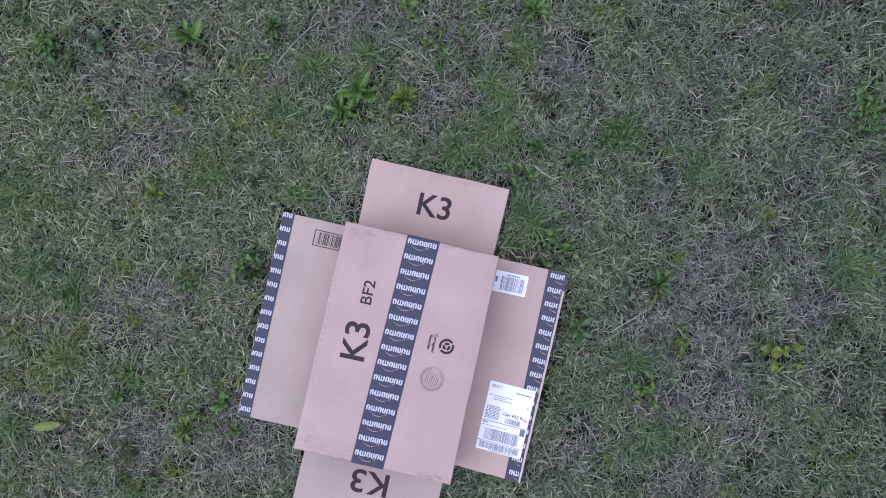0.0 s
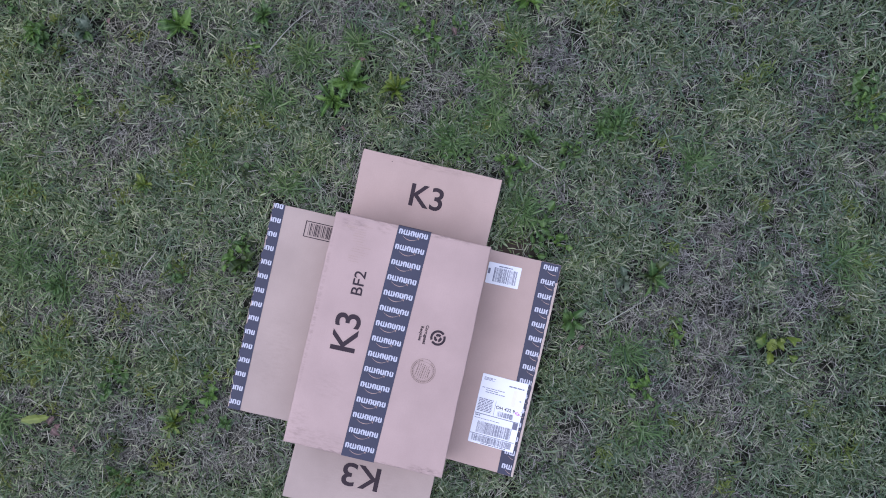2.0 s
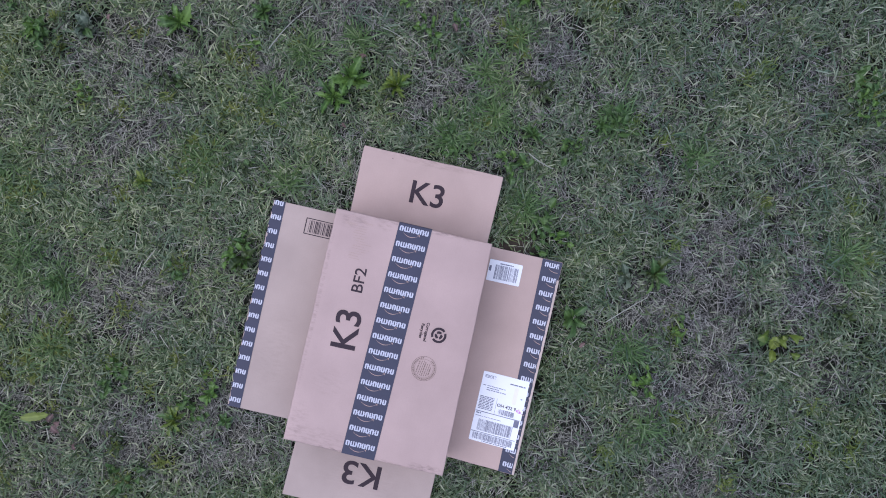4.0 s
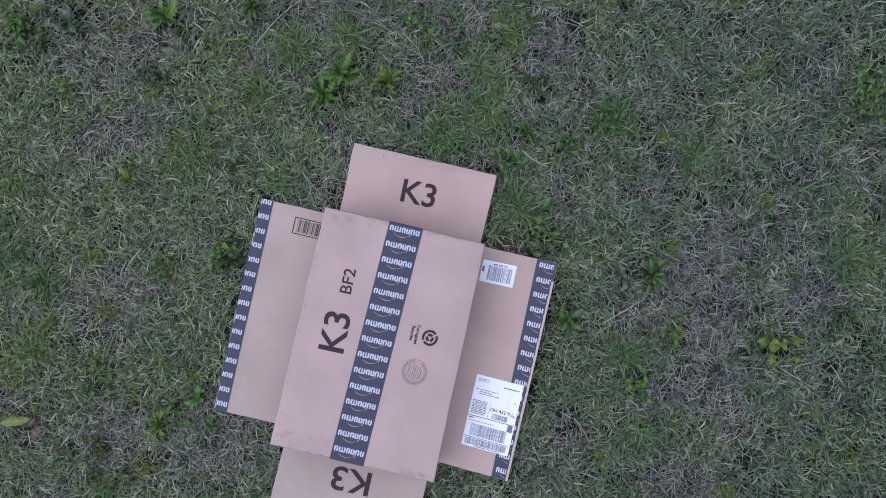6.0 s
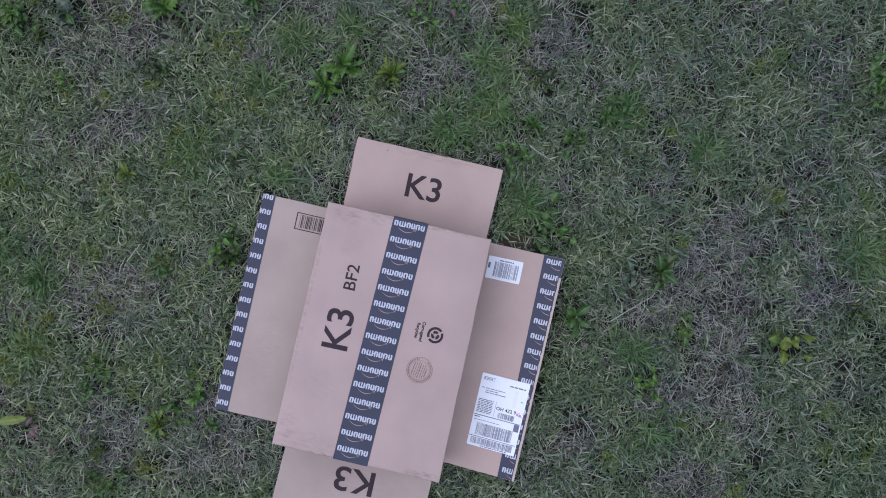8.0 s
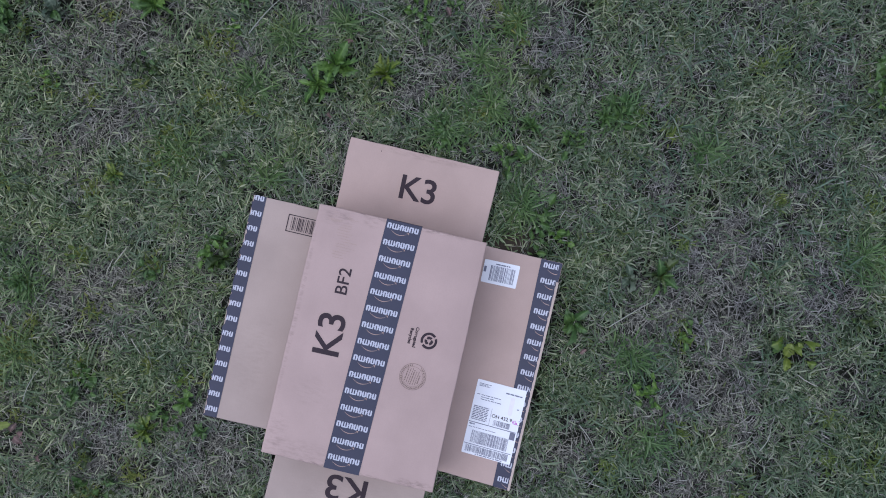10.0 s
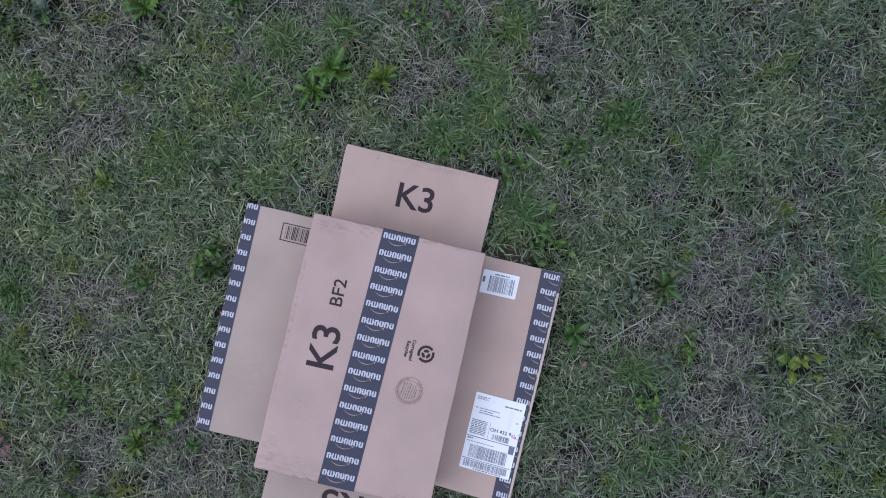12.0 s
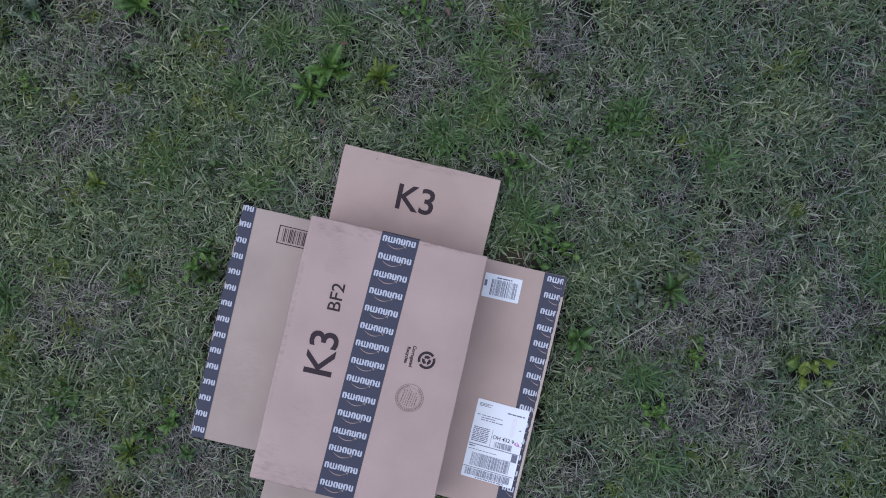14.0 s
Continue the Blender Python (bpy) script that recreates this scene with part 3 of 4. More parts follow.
# withered patches (x, y, radius): west of the box, north-east, south-east; then lusher ones
DRY_WEST = [
    (-0.47, -0.45, 0.07), (-0.40, -0.50, 0.06),
    (-0.77, 0.44, 0.06), (-0.57, 0.54, 0.04), (-0.64, 0.49, 0.04), (-0.64, 0.43, 0.05), (-0.84, 0.40, 0.04), (-0.73, 0.35, 0.05), (-0.97, 0.24, 0.05), (-0.86, 0.21, 0.06),
    (-0.72, 0.21, 0.06), (-0.61, 0.23, 0.05), (-0.79, 0.14, 0.05), (-0.82, -0.05, 0.06), (-0.68, -0.10, 0.05), (-0.78, -0.13, 0.05), (-0.91, -0.16, 0.06), (-0.64, -0.18, 0.06),
    (-0.69, -0.41, 0.06), (-0.91, -0.35, 0.05), (-0.87, -0.43, 0.04), (-0.66, -0.48, 0.06), (-0.56, -0.51, 0.06), (-0.52, -0.36, 0.06), (-0.25, 0.46, 0.07), (-0.17, 0.50, 0.06),
    (-0.41, 0.38, 0.05), (-0.01, 0.49, 0.04), (-0.03, 0.32, 0.05),
]
DRY_NORTH_EAST = [
    (0.26, 0.41, 0.06), (0.11, 0.48, 0.04), (0.12, 0.37, 0.06), (0.05, 0.35, 0.06), (0.38, 0.31, 0.05), (0.40, 0.49, 0.04), (0.63, 0.41, 0.07), (0.72, 0.52, 0.04),
    (0.86, 0.54, 0.05), (0.89, 0.40, 0.06), (0.84, 0.30, 0.05), (0.50, 0.35, 0.05), (0.34, 0.21, 0.04), (0.23, 0.10, 0.06), (0.37, 0.09, 0.04), (0.48, 0.08, 0.05),
    (0.09, 0.19, 0.04), (0.54, 0.18, 0.06), (0.74, 0.22, 0.05), (0.85, 0.17, 0.06), (0.95, 0.17, 0.06), (0.62, 0.05, 0.06), (0.77, 0.06, 0.06),
]
DRY_SOUTH_EAST = [
    (0.61, -0.04, 0.08), (0.68, -0.02, 0.05), (0.63, -0.13, 0.07), (0.50, -0.16, 0.08), (0.81, -0.05, 0.05), (0.89, -0.11, 0.06), (0.80, -0.16, 0.05), (0.43, -0.20, 0.06),
    (0.62, -0.23, 0.06), (0.50, -0.38, 0.08), (0.59, -0.35, 0.07), (0.65, -0.30, 0.06), (0.68, -0.41, 0.07), (0.58, -0.52, 0.07), (0.27, -0.49, 0.06), (0.89, -0.34, 0.06),
    (0.54, -0.55, 0.06), (0.32, -0.44, 0.05),
]
LUSH = [
    (-0.53, 0.20, 0.07), (-0.96, 0.11, 0.08), (0.02, 0.22, 0.06), (0.19, 0.06, 0.06), (0.10, 0.27, 0.06), (0.41, 0.02, 0.05), (0.97, 0.34, 0.07), (0.95, -0.04, 0.07),
    (0.29, -0.33, 0.07), (0.36, -0.49, 0.06), (0.92, -0.45, 0.08), (0.37, 0.54, 0.06), (0.56, -0.41, 0.05), (-0.87, -0.10, 0.05), (-0.97, -0.04, 0.05), (-0.90, -0.23, 0.06),
    (-0.32, 0.43, 0.05), (-0.19, 0.35, 0.06), (-0.68, 0.12, 0.05), (-0.59, -0.25, 0.04), (-0.73, 0.02, 0.05), (-0.46, 0.29, 0.06),
]


def dryness(x, y):
    """0: green, 1: withered; ragged patches over a finer mottling."""
    wx, wy = x + 0.05 * (value_noise(x, y, 16.0, 21) - 0.5), y + 0.05 * (value_noise(x, y, 16.0, 22) - 0.5)
    d = 0.26 + 0.20 * value_noise(x, y, 4.0, 1) + 0.34 * value_noise(x, y, 13.0, 2)
    for patches, depth in ((DRY_WEST, 0.33), (DRY_NORTH_EAST, 0.27), (DRY_SOUTH_EAST, 0.40), (LUSH, -0.40)):
        for px, py, r in patches:
            d = d + depth * np.exp(-((wx - px) ** 2 + (wy - py) ** 2) / r ** 2)
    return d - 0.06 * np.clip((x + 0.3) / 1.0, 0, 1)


def blade_mesh(name, x, y, length, width, rise, droop, bend, mat, rings=3, foot=0.0, heading=None):
    """Many grass blades in one mesh: each a tapering, arching ribbon of rings segments."""
    n = len(x)
    # neighbouring blades lean roughly the same way, unless told otherwise
    if heading is None:
        heading = 4 * np.pi * value_noise(x, y, 10.0, 6) + rng.normal(0, 1.3, n) + np.pi * (rng.random(n) < 0.5)
    px, py, pz = x.copy(), y.copy(), np.full(n, foot) + rng.uniform(0, 0.004, n)
    verts = np.empty((n, 2 * rings + 1, 3))
    roll = rng.uniform(-0.6, 0.6, n)
    for k in range(rings + 1):
        s = k / rings
        a = heading + bend * s
        w = width * (0.75 + 0.5 * s if s < 0.5 else 1.0) * (1 - 0.25 * s)
        sx, sy, sz = -np.sin(a) * w / 2 * np.cos(roll), np.cos(a) * w / 2 * np.cos(roll), np.sin(roll) * w / 2
        if k < rings:
            verts[:, 2 * k] = np.stack([px - sx, py - sy, pz - sz], 1)
            verts[:, 2 * k + 1] = np.stack([px + sx, py + sy, pz + sz], 1)
        else:
            verts[:, 2 * k] = np.stack([px, py, np.maximum(pz, 0.001)], 1)
        e = rise - droop * s
        step = length / rings
        px, py, pz = px + np.cos(a) * np.cos(e) * step, py + np.sin(a) * np.cos(e) * step, pz + np.sin(e) * step
        pz = np.maximum(pz, 0.002)
    m = 2 * rings + 1
    pierce = (covered(verts[:, :, 0], verts[:, :, 1], 0.001) & (verts[:, :, 2] > 0.012)).any(1)
    verts, n = verts[~pierce], int((~pierce).sum())
    base = (np.arange(n) * m)[:, None]
    loops = []
    for k in range(rings - 1):
        loops.append(base + np.array([2 * k, 2 * k + 1, 2 * k + 3, 2 * k + 2]))
    loops.append(base + np.array([2 * rings - 2, 2 * rings - 1, 2 * rings]))
    flat_loops = np.concatenate(loops, 1)
    sizes = np.tile([4] * (rings - 1) + [3], n)
    me = bpy.data.meshes.new(name)
    me.vertices.add(n * m)
    me.vertices.foreach_set("co", verts.ravel())
    me.loops.add(flat_loops.size)
    me.loops.foreach_set("vertex_index", flat_loops.ravel().astype(np.int32))
    me.polygons.add(len(sizes))
    me.polygons.foreach_set("loop_start", np.concatenate([[0], np.cumsum(sizes)[:-1]]).astype(np.int32))
    me.polygons.foreach_set("loop_total", sizes.astype(np.int32))
    me.update(calc_edges=True)
    me.materials.append(mat)
    return new(name, me)


def scatter(n, wx, wy, cx=0.0, cy=-0.02):
    return rng.uniform(cx - wx, cx + wx, n), rng.uniform(cy - wy, cy + wy, n)


# bare spots, and shade beside the east flap (x, y, half width, half depth, how bare)
HOLES_AND_SHADE = [(0.172, -0.010, 0.050, 0.030, 0.95), (0.282, -0.278, 0.03, 0.03, 0.7), (-0.880, -0.425, 0.03, 0.03, 0.7), (-0.225, 0.095, 0.03, 0.02, 0.6), (-0.590, 0.345, 0.02, 0.02, 0.8),
    # the last three thin the grass in place of the raised flap's shadow
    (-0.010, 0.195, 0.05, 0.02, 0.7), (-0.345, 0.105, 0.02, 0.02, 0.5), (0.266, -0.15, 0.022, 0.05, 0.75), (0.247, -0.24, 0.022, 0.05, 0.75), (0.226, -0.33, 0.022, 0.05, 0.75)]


WEED_SPOTS = []


def clumps(x, y):
    """Blades stand in clumps, with gaps between them of soil coloured dark for shade."""
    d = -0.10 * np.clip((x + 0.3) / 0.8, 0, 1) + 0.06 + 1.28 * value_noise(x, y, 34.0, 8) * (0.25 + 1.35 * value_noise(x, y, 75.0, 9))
    for px, py, rx, ry, bare in HOLES_AND_SHADE:
        d = d * (1 - bare * np.exp(-((x - px) / rx) ** 2 - ((y - py) / ry) ** 2))
    for px, py, r in WEED_SPOTS:
        d = d * (1 - 0.6 * np.exp(-((x - px) ** 2 + (y - py) ** 2) / (0.75 * r) ** 2))
    return np.clip(d, 0, 1)


def sown(n, wx, wy, keep):
    """Random places, thinned by keep and towards the edge of the stretch."""
    x, y = scatter(n, wx, wy)
    edge = np.maximum(np.abs(x) / wx, np.abs(y + 0.02) / wy)
    ok = rng.random(n) < keep(x, y) * np.clip((1.0 - edge) / 0.22, 0, 1)
    x, y = x[ok], y[ok]
    u, v = box_frame(x, y)
    ok = ~((np.abs(u) < 0.172) & (np.abs(v) < 0.25))
    return x[ok], y[ok]


def low(x, y, rise, length):
    """Blades under a flap are pressed flat."""
    c = covered(x, y, 0.001)
    return np.where(c, rise * 0.12, rise), np.where(c, length * 0.5, length)


# ---- broad-leaved weeds ----
def leaf(rnd, length, width, kind, m):
    """One leaf along +x of m: creased along its midrib, arching, with toothed, lobed or plain sides."""
    rows, n = [], 16
    bm = bmesh.new()
    rib = bm.verts.layers.float.new("rib")
    arch, fold, side = rnd.uniform(0.05, 0.30), rnd.uniform(0.25, 0.75), rnd.uniform(-0.35, 0.35)
    if kind == "long":
        arch, fold, side = 0.03, 0.12, 0.03
    phase, teeth, twist = rnd.uniform(0, 1), rnd.uniform(4.0, 7.0), rnd.uniform(-0.5, 0.5)
    for k in range(n + 1):
        s = k / n
        saw = (s * teeth + phase) % 1
        if kind == "lobed":
            w = math.sin(math.pi * min(1, 0.05 + 0.95 * s ** 1.3)) ** 0.7 * (0.36 + 0.64 * saw)
        elif kind == "long":
            w = math.sin(math.pi * (0.04 + 0.96 * s)) ** 0.6
        else:
            w = 0.09 if s < 0.22 else math.sin(math.pi * (0.10 + 0.90 * (s - 0.22) / 0.78)) ** 0.75 * (0.74 + 0.26 * saw)
        w = max(0.03, w) * width / 2
        cx, cy, cz = s * length * (1 - 0.12 * s), side * length * s * s, length * (arch * math.sin(math.pi * s * 0.8))
        rows.append([bm.verts.new(m @ Vector((cx, cy + t * w * rnd.uniform(0.85, 1.15), cz + abs(t) * w * fold + t * w * twist * s + rnd.uniform(-0.0008, 0.0008)))) for t in (-1, -0.12, 0.12, 1)])
        rows[-1][1][rib] = rows[-1][2][rib] = 1.0
    for p, q in zip(rows, rows[1:]):
        for i in range(3):
            bm.faces.new((p[i], q[i], q[i + 1], p[i + 1]))
    return bm


WEED_LABEL = {"bright": "bright green", "mid": "green", "dark": "dark green", "yellow": "yellowish green", "grey": "dull grey-green"}
KIND_LABEL = {"lobed": "dandelion-like weed with jagged leaves", "ovate": "small weed with rounded leaves", "broad": "weed with broad flat leaves", "long": "long smooth leaf weed lying flat"}


def weed(x, y, r, kind, tone):
    rnd = random.Random(int(abs(x * 7919 + y * 104729) * 1000))
    plant = tagged(new("weed"), f"{WEED_LABEL[tone]} {KIND_LABEL[kind]} in the lawn", "weed", "weeds in the lawn")
    plant.matrix_world = pose(x, y, 0.0)
    WEED_SPOTS.append((x, y, r))
    fine = r > 0.035 and tone != "yellow"
    count = {"lobed": 20, "ovate": 24 if fine else 13, "broad": 12, "long": 1}[kind]
    start = rnd.uniform(0, 360)
    for k in range(count):
        long = r * rnd.uniform(0.50, 1.35)
        wide = long * {"lobed": 0.40, "ovate": 0.50, "broad": 0.50, "long": 0.30}[kind] * rnd.uniform(0.75, 1.25)
        if kind == "ovate":
            ox, oy = rnd.uniform(-0.75, 0.75) * r, rnd.uniform(-0.75, 0.75) * r
            long, wide = long * (0.6 if fine else 0.85), wide * (0.68 if fine else 0.95)
        else:
            ox = oy = 0.0
        if kind == "long":
            ox, oy, long, wide = -0.034, -0.003, 0.074, 0.020
        turn = start + 360 * k / count + rnd.uniform(-25, 25) if kind != "long" else 6
        m = pose(ox, oy, (0.026 if kind == "long" else 0.011) + rnd.uniform(0, 0.012), *((0, -2) if kind == "long" else (rnd.uniform(-45, 45), -rnd.uniform(0, 42))), turn)
        tip = plant.matrix_world @ m @ Vector((long, 0, 0))
        if covered(np.array([tip.x]), np.array([tip.y]), 0.004)[0]:
            continue
        part("leaf", leaf(rnd, long, wide, kind, m), LEAF[tone if kind == "long" or rnd.random() > 0.15 else "mid"], plant, "", True)


weed(-0.581, 0.484, 0.049, "lobed", "bright")
weed(-0.890, 0.465, 0.033, "ovate", "mid")
weed(-0.790, 0.476, 0.033, "broad", "grey")
weed(-0.984, 0.543, 0.038, "ovate", "mid")
weed(-0.392, 0.506, 0.033, "lobed", "mid")
weed(-0.420, 0.437, 0.019, "ovate", "bright")
weed(-0.196, 0.358, 0.051, "lobed", "bright")
weed(-0.236, 0.318, 0.044, "lobed", "bright")
weed(-0.091, 0.339, 0.041, "lobed", "yellow")
weed(-0.073, 0.542, 0.026, "ovate", "bright")
weed(-0.024, 0.470, 0.026, "ovate", "bright")
weed(0.050, 0.483, 0.019, "ovate", "mid")
weed(-0.014, 0.424, 0.020, "ovate", "mid")
weed(0.203, 0.547, 0.041, "lobed", "bright")
weed(0.232, 0.336, 0.036, "ovate", "dark")
weed(-0.597, 0.352, 0.038, "ovate", "dark")
weed(-0.801, 0.324, 0.023, "ovate", "bright")
weed(0.304, 0.213, 0.023, "ovate", "bright")
weed(0.178, 0.162, 0.031, "ovate", "mid")
weed(0.237, 0.041, 0.031, "ovate", "mid")
weed(0.278, 0.000, 0.026, "ovate", "bright")
weed(0.232, -0.018, 0.026, "ovate", "mid")
weed(0.486, -0.081, 0.042, "lobed", "dark")
weed(0.301, -0.179, 0.046, "broad", "mid")
weed(0.453, -0.318, 0.036, "ovate", "bright")
weed(0.768, -0.238, 0.043, "ovate", "yellow")
weed(0.952, 0.346, 0.044, "ovate", "mid")
weed(0.971, 0.291, 0.038, "ovate", "bright")
weed(-0.660, 0.126, 0.026, "lobed", "yellow")
weed(-0.734, -0.036, 0.020, "ovate", "yellow")
weed(-0.456, -0.036, 0.044, "ovate", "bright")
weed(-0.592, -0.408, 0.034, "lobed", "yellow")
weed(-0.560, -0.362, 0.022, "broad", "mid")
weed(-0.893, -0.398, 0.051, "long", "yellow")
weed(-0.515, -0.318, 0.020, "ovate", "bright")
weed(-0.695, -0.534, 0.038, "ovate", "mid")
weed(-0.718, -0.462, 0.023, "ovate", "dark")
weed(0.540, -0.205, 0.026, "ovate", "bright")
weed(-0.722, -0.312, 0.031, "ovate", "mid")
weed(-0.426, 0.157, 0.020, "ovate", "dark")
weed(0.414, 0.254, 0.033, "ovate", "mid")
weed(-0.851, 0.433, 0.023, "ovate", "dark")
weed(-0.542, -0.389, 0.028, "ovate", "bright")
weed(0.046, 0.221, 0.037, "ovate", "mid")
weed(0.163, 0.166, 0.027, "ovate", "bright")
weed(0.212, 0.231, 0.030, "lobed", "mid")
weed(-0.901, 0.472, 0.035, "lobed", "bright")
weed(-0.784, 0.466, 0.030, "broad", "grey")
weed(-0.750, -0.340, 0.022, "ovate", "mid")
weed(-0.713, -0.284, 0.022, "ovate", "bright")
weed(-0.859, -0.100, 0.030, "lobed", "mid")
weed(-0.579, -0.072, 0.022, "ovate", "mid")
weed(-0.510, -0.351, 0.025, "broad", "bright")
weed(-0.473, -0.412, 0.022, "broad", "mid")
weed(0.420, -0.085, 0.029, "broad", "grey")
weed(0.293, 0.191, 0.027, "ovate", "mid")
weed(0.366, 0.252, 0.025, "lobed", "mid")
weed(0.905, -0.170, 0.025, "ovate", "dark")
weed(-0.431, -0.013, 0.025, "lobed", "dark")
weed(-0.428, -0.048, 0.042, "broad", "dark")
weed(-0.452, -0.062, 0.022, "broad", "bright")


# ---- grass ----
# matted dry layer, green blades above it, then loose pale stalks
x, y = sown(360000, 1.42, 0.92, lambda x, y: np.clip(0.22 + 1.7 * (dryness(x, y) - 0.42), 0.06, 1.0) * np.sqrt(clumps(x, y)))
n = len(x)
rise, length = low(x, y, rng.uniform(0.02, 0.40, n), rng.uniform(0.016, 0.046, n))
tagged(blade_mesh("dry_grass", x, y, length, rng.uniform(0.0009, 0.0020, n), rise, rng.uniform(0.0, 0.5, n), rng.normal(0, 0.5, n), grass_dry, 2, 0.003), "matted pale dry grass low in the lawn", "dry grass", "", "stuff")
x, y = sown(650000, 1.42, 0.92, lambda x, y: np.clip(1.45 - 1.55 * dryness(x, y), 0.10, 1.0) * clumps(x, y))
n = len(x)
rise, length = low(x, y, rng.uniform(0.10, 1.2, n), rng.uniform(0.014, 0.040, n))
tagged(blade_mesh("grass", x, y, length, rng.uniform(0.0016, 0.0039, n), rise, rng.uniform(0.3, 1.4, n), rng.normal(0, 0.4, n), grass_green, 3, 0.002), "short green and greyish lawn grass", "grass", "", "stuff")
x, y = sown(6000, 1.42, 0.92, lambda x, y: np.clip(0.3 + dryness(x, y), 0, 1))
c = ~covered(x, y, 0.03)
x, y = x[c], y[c]
n = len(x)
tagged(blade_mesh("dry_stalks", x, y, rng.uniform(0.020, 0.052, n), rng.uniform(0.0012, 0.0021, n), rng.uniform(0.0, 0.5, n), rng.uniform(0.1, 0.6, n), rng.normal(0, 0.25, n), grass_dry, 3, 0.012), "loose pale dry stalks lying on the lawn", "dry grass", "", "stuff")

# broader, bluish blades of a coarser grass, in loose groups
x, y = sown(7000, 1.42, 0.92, lambda x, y: np.clip(1.9 * value_noise(x, y, 9.0, 14) - 0.75, 0, 1))
c = ~covered(x, y, 0.035)
x, y = x[c], y[c]
n = len(x)
tagged(blade_mesh("coarse_grass", x, y, rng.uniform(0.025, 0.062, n), rng.uniform(0.0028, 0.0046, n), rng.uniform(0.1, 0.8, n), rng.uniform(0.3, 1.1, n), rng.normal(0, 0.35, n), grass_coarse, 3, 0.010), "coarse bluish green grass blades in the lawn", "grass", "", "stuff")

# the lawn goes on, coarser, around
for name, count, mat, hue in (("outer_grass", 210000, grass_outer, "lawn grass around, short and green"), ("outer_dry_grass", 75000, grass_dry, "matted dry grass in the lawn around")):
    x, y = scatter(count, 5.0, 5.0)
    edge = np.maximum(np.abs(x) / 1.42, np.abs(y + 0.02) / 0.92)
    c = rng.random(count) < np.clip((edge - 0.80) / 0.2, 0, 1)
    x, y = x[c], y[c]
    n = len(x)
    tagged(blade_mesh(name, x, y, rng.uniform(0.03, 0.08, n), rng.uniform(0.005, 0.011, n), rng.uniform(0.1, 0.8, n), rng.uniform(0.4, 1.4, n), rng.normal(0, 0.5, n), mat, 2, 0.0), hue, "grass", "", "stuff")

TUFTS = [
    (0.032, 0.231, 0.056),
    (0.132, 0.275, 0.059),
    (0.183, 0.452, 0.038),
    (0.401, 0.269, 0.046),
    (-0.338, 0.116, 0.046),
    (-0.973, 0.125, 0.064),
    (-0.934, -0.049, 0.056),
    (-0.529, 0.170, 0.046),
    (-0.292, 0.420, 0.038),
    (-0.844, -0.100, 0.044),
    (0.427, -0.254, 0.044),
    (0.465, -0.433, 0.038),
    (0.914, -0.036, 0.051),
    (-0.369, 0.324, 0.038),
    (-0.176, 0.446, 0.033),
    (0.196, 0.067, 0.051),
    (0.107, 0.375, 0.044),
    (-0.870, -0.241, 0.044),
    (-0.986, -0.409, 0.044),
    (0.581, 0.182, 0.036),
]
# small yellow-green mossy tufts, thickest on the west side
def moss(x0, y0, r):
    n = int(1300 * r + 26000 * r * r)
    q, a = np.abs(rng.normal(0, 0.75 * r, n)), rng.uniform(0, 2 * np.pi, n)
    x, y = x0 + q * np.cos(a), y0 + q * np.sin(a)
    c = ~covered(x, y, 0.006)
    x, y = x[c], y[c]
    n = len(x)
    tagged(blade_mesh("moss_tuft", x, y, rng.uniform(0.008, 0.026, n), rng.uniform(0.002, 0.0042, n), rng.uniform(0.2, 1.0, n), rng.uniform(0.2, 1.2, n), rng.normal(0, 0.4, n), grass_moss, 2, 0.010), "small yellow-green mossy tuft in the lawn", "moss", "mossy tufts", "stuff")


moss(-0.985, 0.375, 0.024)
moss(-0.863, 0.503, 0.016)
moss(-0.959, 0.450, 0.020)
moss(-0.850, 0.429, 0.020)
moss(-0.799, 0.317, 0.024)
moss(-0.677, 0.467, 0.016)
moss(-0.610, 0.317, 0.016)
moss(-0.715, 0.292, 0.024)
moss(-0.953, 0.093, 0.036)
moss(-0.985, 0.131, 0.040)
moss(-0.914, 0.112, 0.028)
moss(-0.670, 0.125, 0.024)
moss(-0.715, 0.095, 0.024)
moss(-0.581, 0.144, 0.028)
moss(-0.523, 0.182, 0.036)
moss(-0.548, 0.221, 0.028)
moss(-0.857, -0.100, 0.024)
moss(-0.728, -0.046, 0.018)
moss(-0.581, -0.064, 0.024)
moss(-0.831, -0.177, 0.020)
moss(-0.709, -0.164, 0.028)
moss(-0.985, -0.190, 0.032)
moss(-0.882, -0.218, 0.028)
moss(-0.844, -0.254, 0.024)
moss(-0.927, -0.273, 0.032)
moss(-0.735, -0.273, 0.024)
moss(-0.587, -0.273, 0.024)
moss(-0.985, -0.305, 0.032)
moss(-0.908, -0.312, 0.024)
moss(-0.863, -0.376, 0.016)
moss(-0.651, -0.338, 0.020)
moss(-0.510, -0.299, 0.024)
moss(-0.722, -0.466, 0.020)
moss(-0.625, -0.498, 0.028)
moss(-0.985, -0.537, 0.032)
moss(-0.702, -0.547, 0.024)
moss(-0.465, 0.407, 0.018)
moss(-0.420, 0.407, 0.014)
moss(-0.433, 0.375, 0.014)
moss(-0.317, 0.439, 0.020)
moss(-0.394, 0.272, 0.028)
moss(-0.459, 0.292, 0.028)
moss(0.081, 0.548, 0.024)
moss(0.106, 0.259, 0.028)
moss(0.350, 0.542, 0.028)
moss(0.389, 0.536, 0.024)
moss(0.671, 0.529, 0.022)
moss(0.774, 0.561, 0.024)
moss(0.736, 0.381, 0.024)
moss(0.697, 0.362, 0.020)
moss(0.440, 0.266, 0.024)
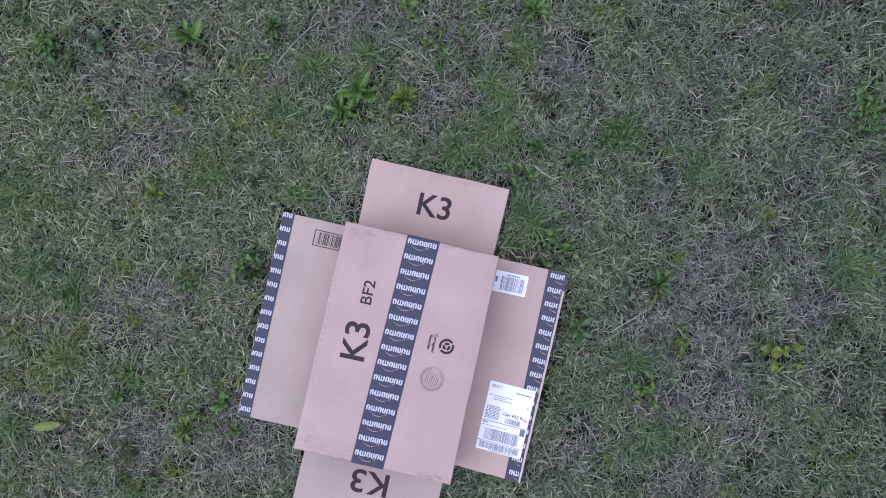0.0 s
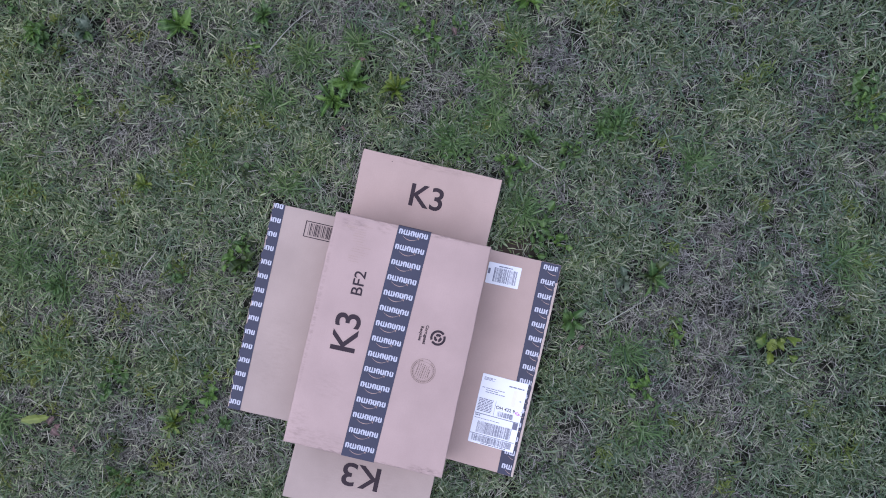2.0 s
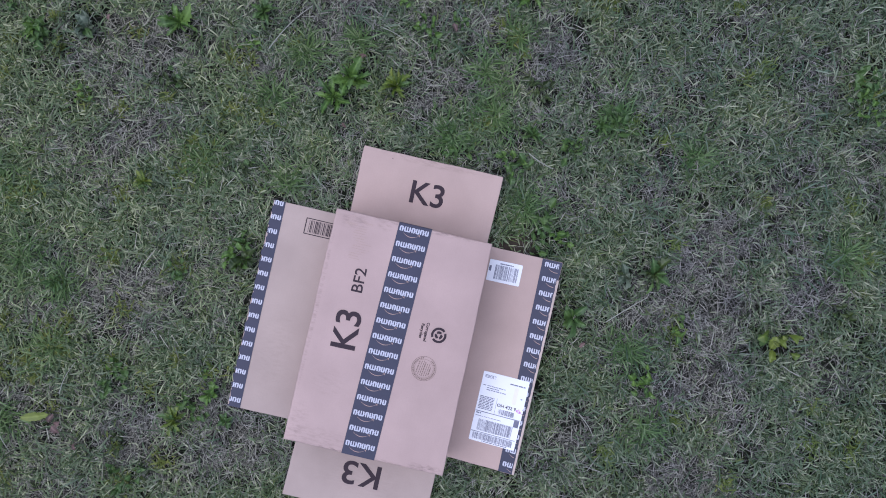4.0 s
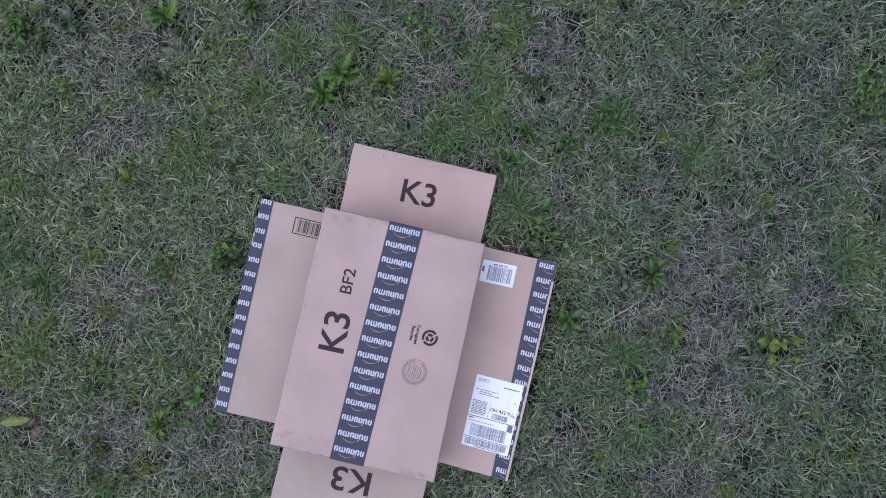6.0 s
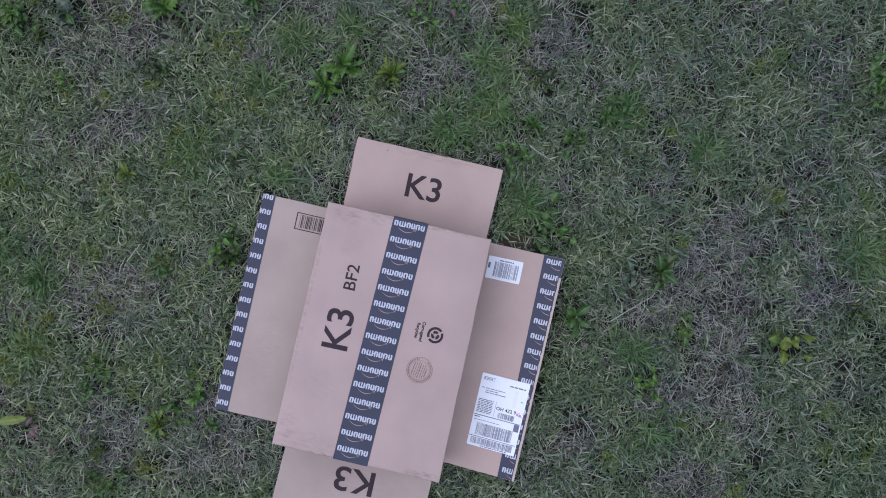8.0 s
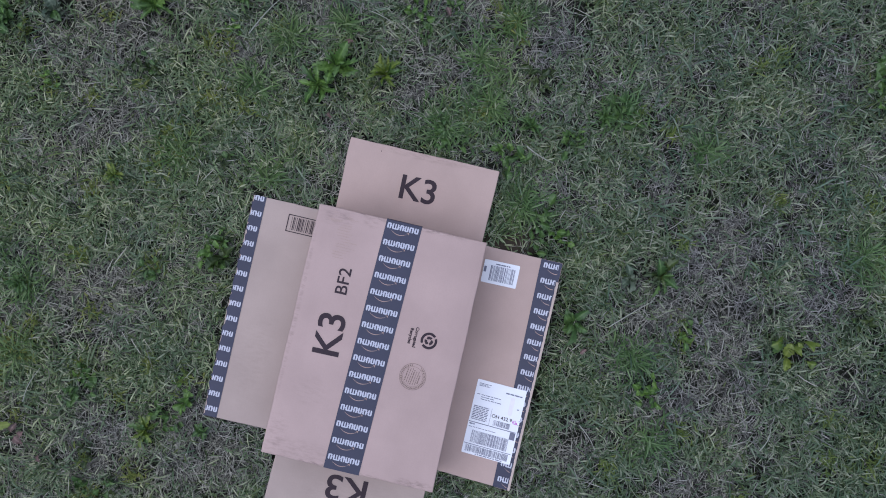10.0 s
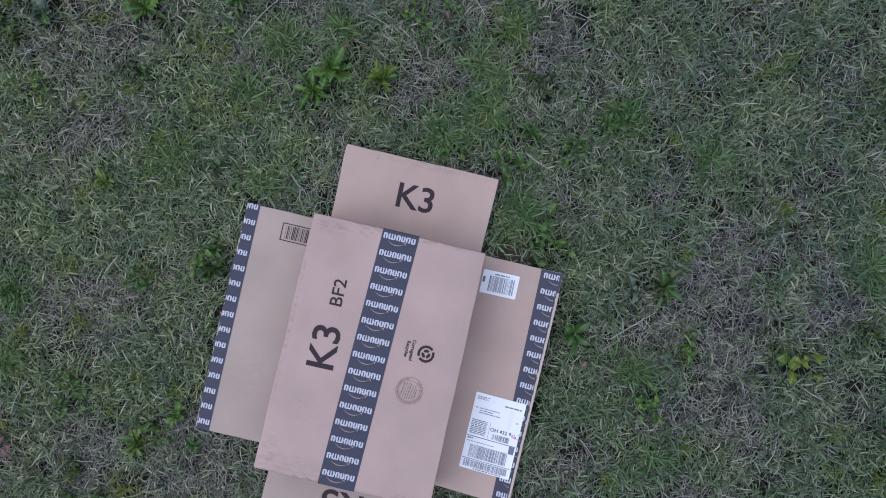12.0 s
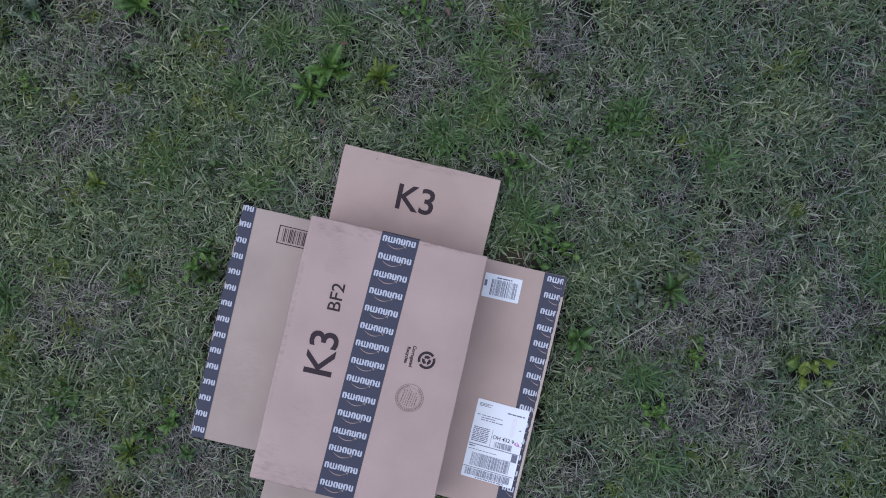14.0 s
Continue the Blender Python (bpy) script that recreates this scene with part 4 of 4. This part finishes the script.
moss(0.196, 0.414, 0.012)
moss(0.145, 0.478, 0.014)
moss(0.171, 0.452, 0.020)
moss(0.511, 0.221, 0.022)
moss(0.736, 0.080, 0.022)
moss(0.928, 0.073, 0.036)
moss(0.973, 0.324, 0.032)
moss(0.954, -0.049, 0.036)
moss(0.530, -0.017, 0.020)
moss(0.530, -0.203, 0.024)
moss(0.376, -0.485, 0.028)
moss(0.530, -0.408, 0.024)
moss(0.838, -0.466, 0.028)
moss(0.928, -0.472, 0.036)
moss(0.838, -0.376, 0.022)
moss(0.646, -0.547, 0.024)
for x0, y0, r in TUFTS:
    n = int(190 * (r / 0.05) ** 1.5)
    q, a = np.abs(rng.normal(0, 0.70 * r, n)), rng.uniform(0, 2 * np.pi, n)
    x, y = x0 + q * np.cos(a), y0 + q * np.sin(a)
    c = ~covered(x, y, 0.022)
    x, y, a = x[c], y[c], a[c]
    n = len(x)
    tagged(blade_mesh("grass_tuft", x, y, rng.uniform(0.022, 0.052, n), rng.uniform(0.0018, 0.0038, n), rng.uniform(0.3, 1.1, n), rng.uniform(0.5, 1.4, n), rng.normal(0, 0.4, n), grass_lush, 3, 0.008, a + rng.normal(0, 1.5, n)), "tuft of brighter green grass in the lawn", "grass tuft", "tufts in the lawn", "stuff")


# a few dead reddish leaves
for x, y, s, a in ((-0.177, 0.402, 0.020, 40), (0.042, 0.462, 0.022, 100), (-0.738, 0.487, 0.016, 70), (-0.857, -0.420, 0.022, 20), (-0.205, 0.248, 0.014, 150), (0.329, -0.234, 0.018, 200), (-0.815, -0.461, 0.016, 280), (-0.872, -0.412, 0.028, 60), (-0.846, -0.436, 0.026, 140)):
    part_leaf = part("dead_leaf", leaf(random.Random(int(a)), s, s * 0.8, "lobed", pose(0, 0, 0)), LEAF["red"], None, "", True)
    part_leaf.matrix_world = pose(x, y, 0.024, 0, -8, a)
    tagged(part_leaf, "small withered reddish leaf lying on the grass", "dead leaf", "dead leaves")

# single long dry stalks lying across the lawn
def stalk(xa, ya, xb, yb, bow, width):
    bm, rows, n = bmesh.new(), [], 10
    dx, dy = xb - xa, yb - ya
    long = math.hypot(dx, dy)
    for k in range(n + 1):
        q = k / n
        off = bow * math.sin(math.pi * q)
        c = Vector((dx * q - dy / long * off, dy * q + dx / long * off, 0.030 + 0.006 * math.sin(math.pi * q)))
        r = width / 2 * (1 - 0.55 * q)
        rows.append([bm.verts.new(c + Vector((-dy / long * r * math.cos(a), dx / long * r * math.cos(a), r * math.sin(a)))) for a in (0, math.pi / 2, math.pi, 1.5 * math.pi)])
    for p, q in zip(rows, rows[1:]):
        for i in range(4):
            bm.faces.new((p[i], q[i], q[(i + 1) % 4], p[(i + 1) % 4]))
    bm.faces.new(rows[0])
    bm.faces.new(rows[-1][::-1])
    ob = part("dry_stalk", bm, straw, None, "", True)
    ob.matrix_world = pose(xa, ya, 0)
    tagged(ob, "long pale dry grass stalk lying on the lawn", "grass stalk", "long dry stalks")


stalk(-0.377, 0.422, -0.279, 0.519, 0.004, 0.0026)
stalk(0.688, -0.441, 0.712, -0.388, -0.003, 0.0022)
stalk(-0.843, -0.348, -0.807, -0.277, 0.003, 0.0022)
stalk(0.203, 0.189, 0.258, 0.154, -0.004, 0.0030)
stalk(-0.988, -0.416, -0.954, -0.476, 0.002, 0.0024)
stalk(0.314, -0.390, 0.346, -0.441, 0.003, 0.0024)
stalk(-0.122, 0.469, -0.066, 0.434, 0.002, 0.0018)
stalk(0.375, -0.186, 0.467, -0.131, 0.002, 0.0026)
